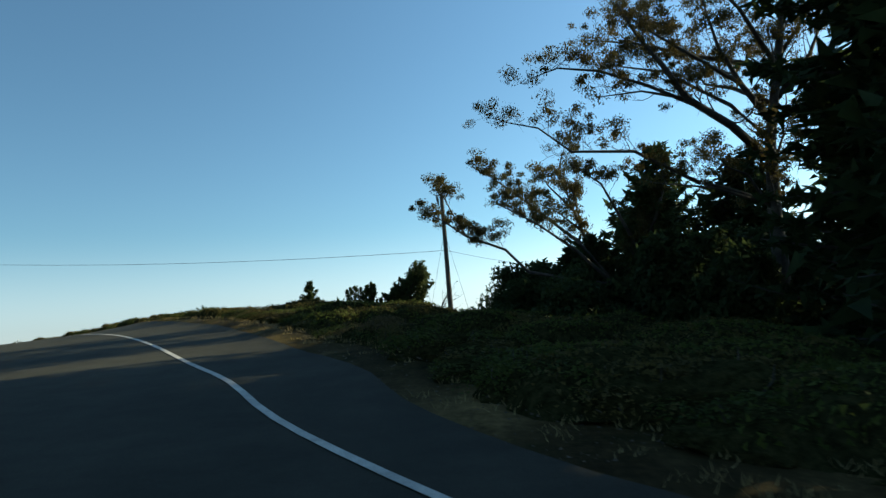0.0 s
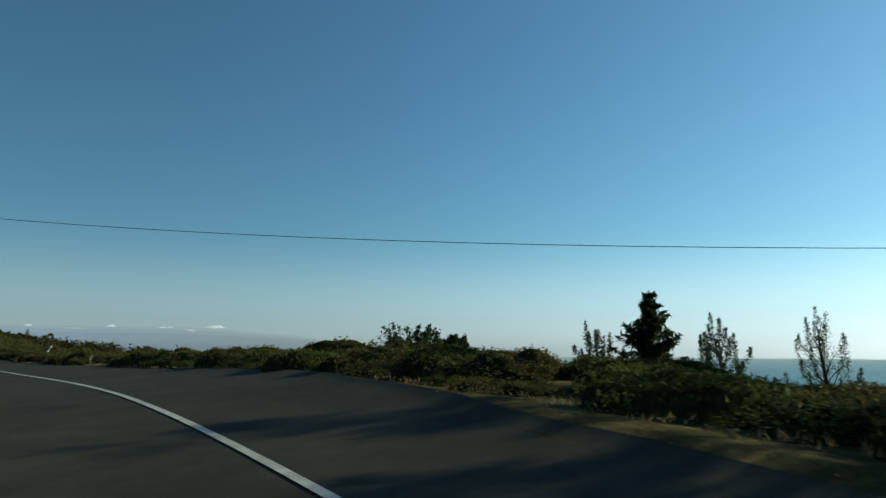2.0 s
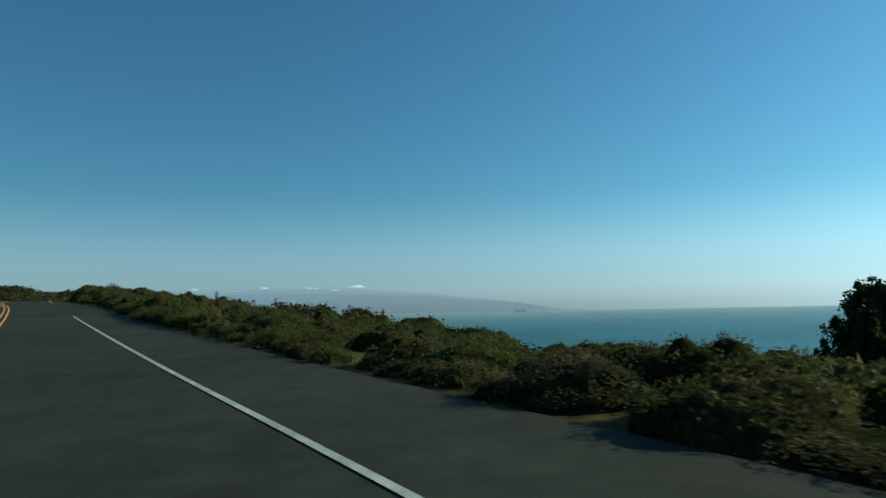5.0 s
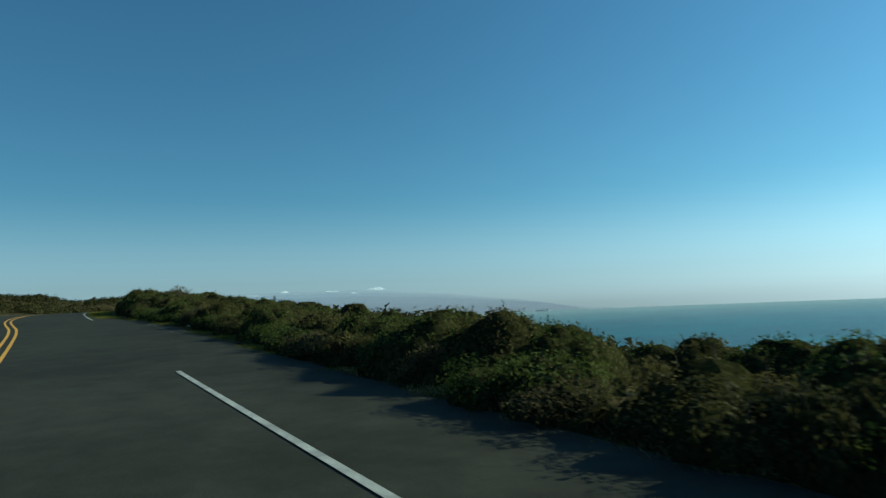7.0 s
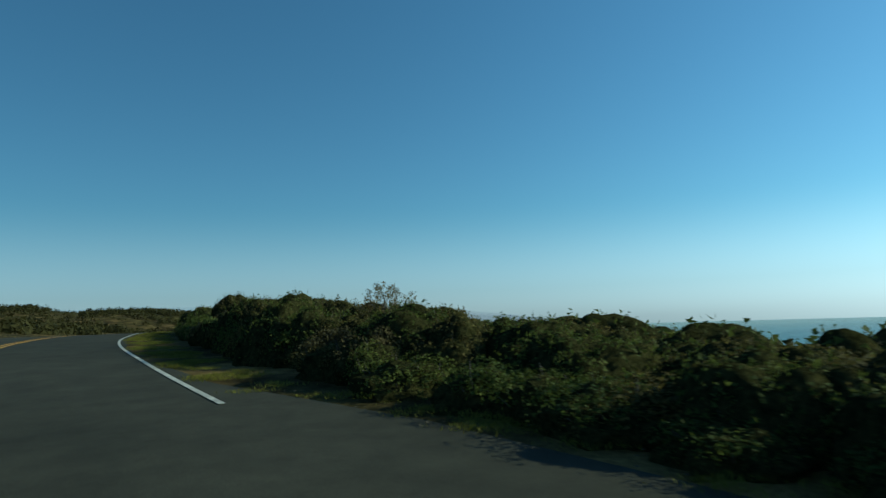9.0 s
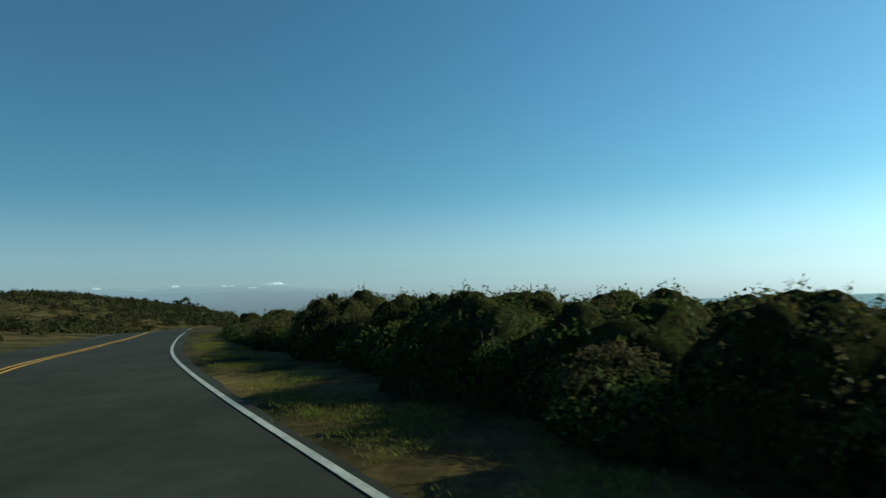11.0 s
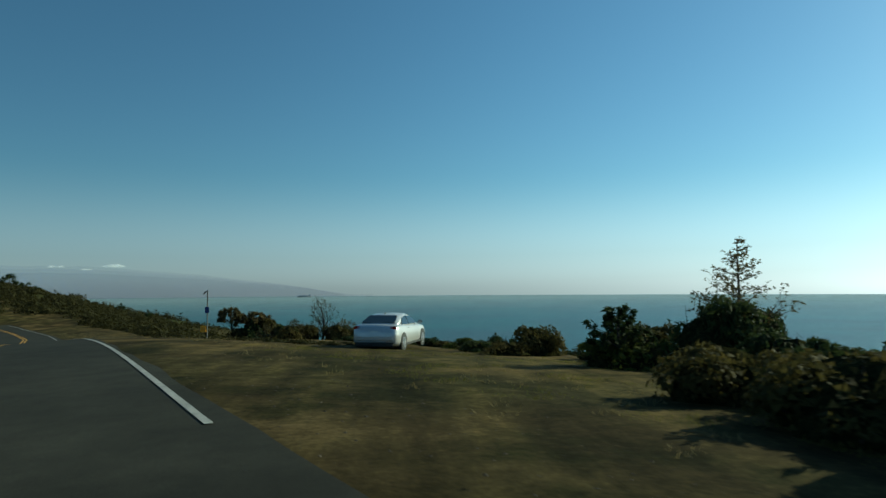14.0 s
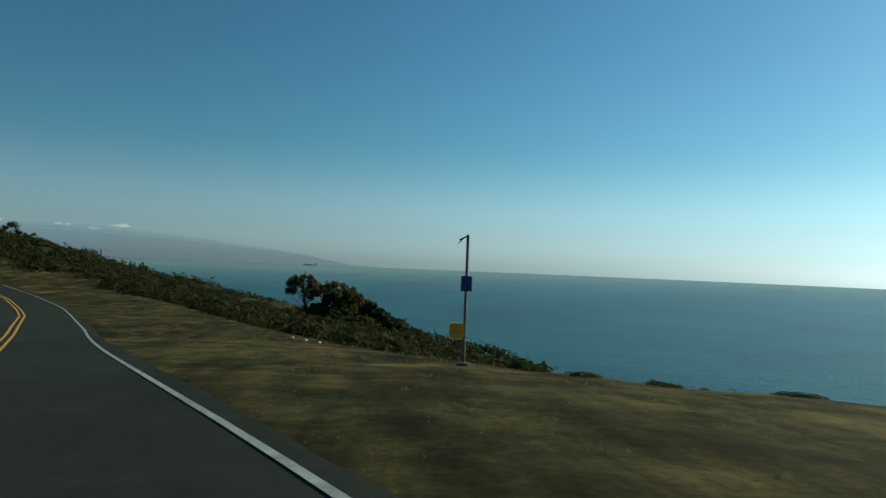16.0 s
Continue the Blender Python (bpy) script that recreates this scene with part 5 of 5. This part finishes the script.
def loft_rings(rows, sides=12):
    """A turned body from rows of (height, radius)."""
    bm = bmesh.new()
    rings = [[bm.verts.new((r * math.cos(k / sides * math.tau), r * math.sin(k / sides * math.tau), z)) for k in range(sides)] for z, r in rows]
    for a, b in zip(rings, rings[1:]):
        for k in range(sides):
            bm.faces.new((a[k], a[(k + 1) % sides], b[(k + 1) % sides], b[k]))
    bm.faces.new(rings[0][::-1])
    bm.faces.new(rings[-1])
    return bm


def tube_bm(points, radius, sides=5):
    bm = bmesh.new()
    verts, faces = tube(points, [radius] * len(points), sides)
    vs = [bm.verts.new(v) for v in verts]
    for f in faces:
        bm.faces.new([vs[i] for i in f])
    return bm


def utility_pole(x, y, top, attach):
    z0 = ground_z(x, y) - 0.1
    h = top - z0
    root = new("utility_pole")
    root.location = (x, y, z0)
    part("shaft", cylinder_bm(0.16, 0.11, h, 16), POLE_WOOD, root)
    part("bracket", box_bm(0.42, 0.06, 0.07, (-0.14, 0, h - 0.10), 0.01), GALV_DARK, root, "short steel bracket")
    for up, x0 in ((1, -0.17), (-1, -0.29)):
        bm = loft_rings([(0.02, 0.035), (0.06, 0.035), (0.10, 0.075), (0.30, 0.085), (0.50, 0.06), (0.60, 0.045), (0.64, 0.02)])
        ins = part("insulator", bm, GLASS_GREY, root, "long grey-brown post insulator")
        ins.matrix_basis = pose(x0, 0, h - 0.06 if up > 0 else h - 0.10, 0 if up > 0 else 180, 6 * up, 0)
    part("collar", cylinder_bm(0.15, 0.15, 0.08, 16), GALV_DARK, root, "steel band").location = (0, 0, h - 0.72)
    part("ground_wire", tube_bm([(0.125, 0.05, h - 0.3), (0.14, 0.06, h * 0.5), (0.165, 0.06, 0.1)], 0.008), WIRE, root)
    part("wire_clamp", box_bm(0.30, 0.06, 0.10, (0, 0, attach - z0), 0.01), GALV, root)
    return tagged(root, "dark weathered wooden utility pole with short arm", "utility pole", "utility poles")


utility_pole(0.1, 40.4, 8.75, 5.1)
wire_way = Vector((math.sin(radians(-78)), math.cos(radians(-78)), 0))
far_end = Vector((0.1, 40.4, 0)) + wire_way * 66
utility_pole(far_end.x, far_end.y, 13.6, 12.5)


def wire(points, radius, label):
    ob = mesh_ob("overhead_wire", *tube(points, [radius] * len(points), 5), WIRE)
    return tagged(ob, label, "wire", "overhead wires")


wire([Vector((0.1, 40.4, 5.1 + 0.0375 * r + 0.00113 * r * r)) + wire_way * r for r in np.linspace(0, 66, 24)], 0.013, "thin black overhead wire crossing above the road")
away = Vector((math.sin(radians(96)), math.cos(radians(96)), 0))
wire([Vector((0.1, 40.4, 5.1 - 0.318 * r + 0.008 * r * r)) + away * r for r in np.linspace(0, 19, 10)], 0.010, "thin black service wire dropping towards the trees")


for gx, gy in ((-1.5, 41.6), (1.4, 38.9)):
    g = mesh_ob("guy_wire", *tube([(0.1, 40.4, 6.3), (gx, gy, ground_z(gx, gy))], [0.008, 0.008], 5), WIRE)
    tagged(g, "thin steel guy wire bracing the utility pole", "wire", "overhead wires")


# ---- roadside markers ----
def marker(s, d, length, lean, turn, label, striped):
    x, y, z = (float(v) for v in land(s, d))
    root = new("marker_post")
    root.matrix_basis = pose(x, y, z - 0.05, 0, lean, turn)
    part("post", box_bm(0.07 if striped else 0.03, 0.02, length, (0, 0, length / 2), 0.006), MARKER_WHITE if striped else PALE_STONE, root)
    if striped:
        part("reflector", box_bm(0.07, 0.008, 0.16, (0, -0.014, length - 0.16)), GALV, root, "grey reflective patch")
    else:
        for k in range(3):
            part("band", box_bm(0.034, 0.024, 0.045, (0, 0, 0.09 + 0.12 * k)), POLE_WOOD, root, "dark stain band")
    return tagged(root, label, "marker post", "roadside markers")


marker(65.6, 5.64, 1.0, 28, 42, "leaning white plastic roadside marker post among shrubs", True)
marker(55.36, 5.55, 0.44, 4, 30, "short weathered whitish stake standing in the grass", False)
marker(55.15, 5.45, 0.38, 2, 70, "short weathered whitish stake standing in the grass", False)


# ---- emergency call box ----
def call_box(x, y):
    z0 = ground_z(x, y) - 0.05
    root = new("call_box")
    root.matrix_basis = pose(x, y, z0, 0, 0, -5)
    h = 5.83 - z0
    part("pole", cylinder_bm(0.055, 0.05, h, 14), GALV_DARK, root)
    part("footing", cylinder_bm(0.24, 0.22, 0.16, 16), STONE, root, "round concrete footing")
    part("blue_sign", box_bm(0.36, 0.03, 0.50, (0.0, -0.075, 4.26 - z0), 0.012), BLUE_SIGN, root, "dark blue sign panel")
    box = part("phone_box", box_bm(0.46, 0.26, 0.50, (-0.27, -0.02, 2.71 - z0), 0.03), CALL_YELLOW, root, "yellow telephone housing")
    part("door_panel", box_bm(0.36, 0.012, 0.38, (-0.27, -0.155, 2.71 - z0), 0.004), CALL_YELLOW, box)
    part("handle", box_bm(0.03, 0.03, 0.12, (-0.13, -0.17, 2.71 - z0), 0.005), GALV_DARK, box)
    arm = part("antenna_arm", box_bm(0.05, 0.05, 0.34, (0, 0, 0), 0.008), GALV_DARK, root)
    arm.matrix_basis = pose(-0.13, 0, h - 0.06, 0, 62, 0)
    panel = part("solar_panel", box_bm(0.30, 0.24, 0.03, (0, 0, 0), 0.006), GALV_DARK, root, "small dark tilted solar panel")
    panel.matrix_basis = pose(-0.22, 0, h - 0.16, 0, -48, 0)
    part("cap", cylinder_bm(0.06, 0.04, 0.05, 12), GALV_DARK, root).location = (0, 0, h)
    return tagged(root, "roadside emergency call box with blue sign and yellow housing", "call box")


call_box(-156.45, 218.5)


# ---- the parked car ----
def loft(stations, mirrored=True):
    """A skin over cross-sections, each a list of (x, y, z) for the right half."""
    bm = bmesh.new()
    rings = []
    for sec in stations:
        pts = list(sec) + [(-x, y, z) for x, y, z in reversed(sec) if x > 1e-6]
        rings.append([bm.verts.new(p) for p in pts])
    for a, b in zip(rings, rings[1:]):
        n = len(a)
        for i in range(n):
            bm.faces.new((a[i], a[(i + 1) % n], b[(i + 1) % n], b[i]))
    bm.faces.new(rings[0])
    bm.faces.new(rings[-1][::-1])
    bmesh.ops.recalc_face_normals(bm, faces=bm.faces[:])
    for f in bm.faces:
        f.smooth = True
    return bm


def sheet_bm(points, thick, way):
    """A thin plate over a polygon."""
    bm = bmesh.new()
    low = [bm.verts.new(p) for p in points]
    high = [bm.verts.new(Vector(p) + Vector(way) * thick) for p in points]
    n = len(points)
    bm.faces.new(low[::-1])
    bm.faces.new(high)
    for i in range(n):
        bm.faces.new((low[i], low[(i + 1) % n], high[(i + 1) % n], high[i]))
    bmesh.ops.recalc_face_normals(bm, faces=bm.faces[:])
    return bm


def sedan(x, y, azimuth):
    root = new("car")
    root.matrix_basis = pose(x, y, ground_z(x, y) + 0.02, 0, 0, -azimuth)
    rows = [(-2.30, 0.66, 0.46, 0.72), (-2.25, 0.80, 0.34, 0.86), (-2.12, 0.86, 0.27, 1.00), (-1.85, 0.885, 0.22, 1.035), (-1.3, 0.90, 0.20, 1.02), (-0.6, 0.905, 0.19, 0.97),
            (0.4, 0.905, 0.19, 0.945), (1.1, 0.90, 0.19, 0.915), (1.7, 0.875, 0.22, 0.84), (2.08, 0.80, 0.27, 0.74), (2.25, 0.66, 0.38, 0.62)]
    part("body", loft([[(0, yy, zb), (w * 0.9, yy, zb), (w, yy, zb + 0.16), (w, yy, (zb + zt) * 0.53), (w * 0.985, yy, zt - 0.12), (w * 0.93, yy, zt - 0.03), (w * 0.80, yy, zt), (0, yy, zt + 0.02)] for yy, w, zb, zt in rows]), CAR_PAINT, root)
    roof = [(-1.92, 0.77, 0.74, 1.035), (-1.55, 0.80, 0.68, 1.18), (-1.10, 0.81, 0.63, 1.345), (-0.55, 0.81, 0.61, 1.415), (-0.05, 0.81, 0.61, 1.405), (0.30, 0.81, 0.62, 1.325), (0.62, 0.81, 0.65, 1.17), (1.02, 0.78, 0.68, 0.945)]
    part("cabin", loft([[(0, yy, 0.9), (wb, yy, 0.93), (wb - (wb - wr) * 0.8, yy, max(zr - 0.09, 0.94)), (wr * 0.86, yy, max(zr - 0.02, 0.945)), (0, yy, zr + 0.01)] for yy, wb, wr, zr in roof]), CAR_PAINT, root)
    part("rear_window", sheet_bm([(-0.66, -1.80, 1.085), (0.66, -1.80, 1.085), (0.56, -1.14, 1.335), (-0.56, -1.14, 1.335)], 0.014, (0, -0.36, 0.93)), CAR_GLASS, root, "dark sloping rear window")
    part("windscreen", sheet_bm([(0.62, 0.94, 1.0), (-0.62, 0.94, 1.0), (-0.50, 0.36, 1.335), (0.50, 0.36, 1.335)], 0.012, (0, 0.5, 0.86)), CAR_GLASS, root, "dark windscreen")
    for side in (1, -1):
        a = [(-1.36, 0.797, 1.00), (-0.50, 0.817, 0.985), (-0.52, 0.668, 1.31), (-1.02, 0.685, 1.25)]
        b = [(-0.44, 0.817, 0.985), (0.66, 0.812, 0.985), (0.25, 0.69, 1.25), (-0.46, 0.668, 1.31)]
        for quad in (a, b):
            part("side_window", sheet_bm([(side * xx, yy, zz) for yy, xx, zz in quad], 0.012, (side * 0.9, 0, 0.4)), CAR_GLASS, root, "dark side window")
        lamp = part("tail_light", box_bm(0.26, 0.16, 0.15, (side * 0.70, -2.13, 0.90), 0.04), TAIL_RED, root, "red tail light")
        part("lamp_rim", box_bm(0.275, 0.12, 0.165, (side * 0.695, -2.10, 0.90), 0.03), CAR_TRIM, lamp)
        part("head_light", box_bm(0.34, 0.16, 0.13, (side * 0.58, 2.10, 0.66), 0.04), HEAD_CLEAR, root, "clear head light")
        m = part("wing_mirror", box_bm(0.20, 0.12, 0.14, (side * 0.99, 0.62, 1.02), 0.04), CAR_TRIM, root, "dark wing mirror")
        part("mirror_glass", box_bm(0.15, 0.006, 0.10, (side * 0.99, 0.557, 1.02)), HEAD_CLEAR, m)
        for yy in (-0.46, 0.72):
            part("door_handle", box_bm(0.02, 0.16, 0.025, (side * 0.908, yy - 0.25, 0.86), 0.006), CAR_PAINT, root)
        part("sill", box_bm(0.03, 2.0, 0.08, (side * 0.895, -0.05, 0.24), 0.01), CAR_TRIM, root)
        for yy in (-1.36, 1.32):
            arch = cylinder_bm(0.365, 0.365, 0.05, 28)
            bmesh.ops.rotate(arch, verts=arch.verts, matrix=Matrix.Rotation(radians(90), 3, "Y"))
            bmesh.ops.translate(arch, verts=arch.verts, vec=(side * 0.885 - 0.025, yy, 0.35))
            part("wheel_arch", arch, CAR_TRIM, root, "black wheel arch")
            wh = new("wheel")
            wh.parent, wh.location = root, (side * 0.80, yy, 0.325)
            t = cylinder_bm(0.325, 0.325, 0.21, 32)
            bmesh.ops.bevel(t, geom=[e for e in t.edges if len(e.link_faces) == 2 and abs(e.calc_face_angle() - math.pi / 2) < 0.2], offset=0.03, segments=2, affect="EDGES")
            bmesh.ops.translate(t, verts=t.verts, vec=(0, 0, -0.105))
            bmesh.ops.rotate(t, verts=t.verts, matrix=Matrix.Rotation(radians(90), 3, "Y"))
            part("tyre", t, TYRE, wh)
            r = cylinder_bm(0.215, 0.20, 0.02, 28)
            for k in range(5):
                spoke = box_bm(0.05, 0.20, 0.03, (0, 0.11, 0.02), 0.008)
                bmesh.ops.rotate(spoke, verts=spoke.verts, matrix=Matrix.Rotation(math.tau * k / 5, 3, "Z"))
                me = bpy.data.meshes.new("spoke")
                spoke.to_mesh(me)
                spoke.free()
                r.from_mesh(me)
                bpy.data.meshes.remove(me)
            bmesh.ops.translate(r, verts=r.verts, vec=(0, 0, 0.098))
            bmesh.ops.rotate(r, verts=r.verts, matrix=Matrix.Rotation(radians(90 * side), 3, "Y"))
            part("rim", r, RIM, wh, "bright alloy rim")
    part("rear_bumper", box_bm(1.56, 0.16, 0.20, (0, -2.25, 0.54), 0.05), CAR_PAINT, root)
    part("bumper_trim", box_bm(1.50, 0.12, 0.20, (0, -2.24, 0.33), 0.04), CAR_TRIM, root, "dark lower bumper trim")
    part("number_plate", box_bm(0.31, 0.012, 0.16, (0, -2.285, 0.72), 0.003), MARKER_WHITE, root, "plain pale plate")
    part("boot_seam", box_bm(1.26, 0.010, 0.012, (0, -2.262, 0.60)), CAR_TRIM, root)
    part("antenna", cylinder_bm(0.03, 0.01, 0.07, 8), CAR_TRIM, root).location = (0, -0.95, 1.40)
    return tagged(root, "silver-white four-door sedan parked on the dirt pullout", "car")


sedan(-141.45, 190.3, 18)


# ---- far out: ship, low clouds, hazy coast and sea haze sheets ----
def ship(az, far):
    root = new("cargo_ship")
    root.matrix_basis = pose(-100 + far * math.sin(radians(az)), 120 + far * math.cos(radians(az)), -51, 0, 0, 10)
    bm = loft([[(0, yy, 0), (w * 0.8, yy, 0), (w, yy, 9), (0, yy, 9.2)] for yy, w in ((-45, 4), (-40, 7), (35, 7), (45, 1))])
    bmesh.ops.rotate(bm, verts=bm.verts, matrix=Matrix.Rotation(radians(90), 3, "Z"))
    part("hull", bm, SHIP, root)
    part("bridge", box_bm(10, 10, 12, (34, 0, 14), 0.5), SHIP, root)
    part("cargo", box_bm(55, 11, 5, (-8, 0, 11), 0.4), SHIP, root)
    return tagged(root, "distant grey cargo ship on the horizon", "ship")


ship(-7.8, 4200)


def low_cloud(az, el, width, height, seed, far=4550):
    rng = np.random.default_rng(seed)
    bm = bmesh.new()
    for k in range(9):
        r = height * rng.uniform(0.35, 0.75)
        mid = Vector((rng.normal(0, width * 0.22), rng.normal(0, 10), max(0, height * rng.uniform(0, 0.5) - abs(rng.normal(0, 4)))))
        bmesh.ops.create_icosphere(bm, subdivisions=3, radius=r, matrix=Matrix.Translation(mid) @ Matrix.Diagonal((1.7, 1, 0.75, 1)))
    for v in bm.verts:
        v.co += Vector((1, 1, 0.6)) * 4 * noise.noise(v.co * 0.08)
        v.co.z = max(v.co.z, -2)
    for f in bm.faces:
        f.smooth = True
    ob = part("cloud", bm, CLOUD, None)
    ob.matrix_basis = pose(-90 + far * math.sin(radians(az)), 110 + far * math.cos(radians(az)), 4 + far * math.tan(radians(el)), 0, 0, -az)
    return tagged(ob, "small white cumulus cloud low over the horizon, glowing faintly", "cloud", "low clouds")


for az, el, wide, high, seed in ((-36.0, 1.75, 60, 13, 1), (-30.4, 1.8, 34, 15, 4), (-26.6, 1.75, 110, 12, 2), (-22.4, 1.8, 90, 22, 3), (-24.2, 1.55, 80, 9, 5), (-33.2, 1.6, 120, 8, 6)):
    low_cloud(az, el, wide, high, seed)
# stacked thin sheets whose blue stands for haze over the far coast
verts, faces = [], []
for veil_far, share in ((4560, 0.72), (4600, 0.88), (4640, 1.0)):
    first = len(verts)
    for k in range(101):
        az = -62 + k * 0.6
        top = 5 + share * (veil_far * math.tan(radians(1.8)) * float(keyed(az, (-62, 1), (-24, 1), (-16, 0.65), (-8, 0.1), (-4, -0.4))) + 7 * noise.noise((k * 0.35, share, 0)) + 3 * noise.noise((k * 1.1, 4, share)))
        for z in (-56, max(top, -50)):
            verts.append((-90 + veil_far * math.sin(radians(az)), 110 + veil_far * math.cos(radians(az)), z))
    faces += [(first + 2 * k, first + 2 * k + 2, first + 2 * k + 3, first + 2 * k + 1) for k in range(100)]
tagged(mesh_ob("backdrop", verts, faces, HAZY_COAST, smooth=True), "see-through sheets for the distant coast and cloud bank, haze in their blue", "distant land", kind="structure")
# four standing sheets that glow in place of real haze
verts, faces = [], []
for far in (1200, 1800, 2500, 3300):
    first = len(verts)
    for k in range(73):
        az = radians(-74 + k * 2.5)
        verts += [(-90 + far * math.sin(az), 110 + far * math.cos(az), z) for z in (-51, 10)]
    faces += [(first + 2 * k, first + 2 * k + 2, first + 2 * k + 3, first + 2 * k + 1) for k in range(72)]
tagged(mesh_ob("glowing_haze", verts, faces, HAZE, smooth=True), "see-through glowing sheets that imitate pale haze over the far sea", "haze", kind="structure")
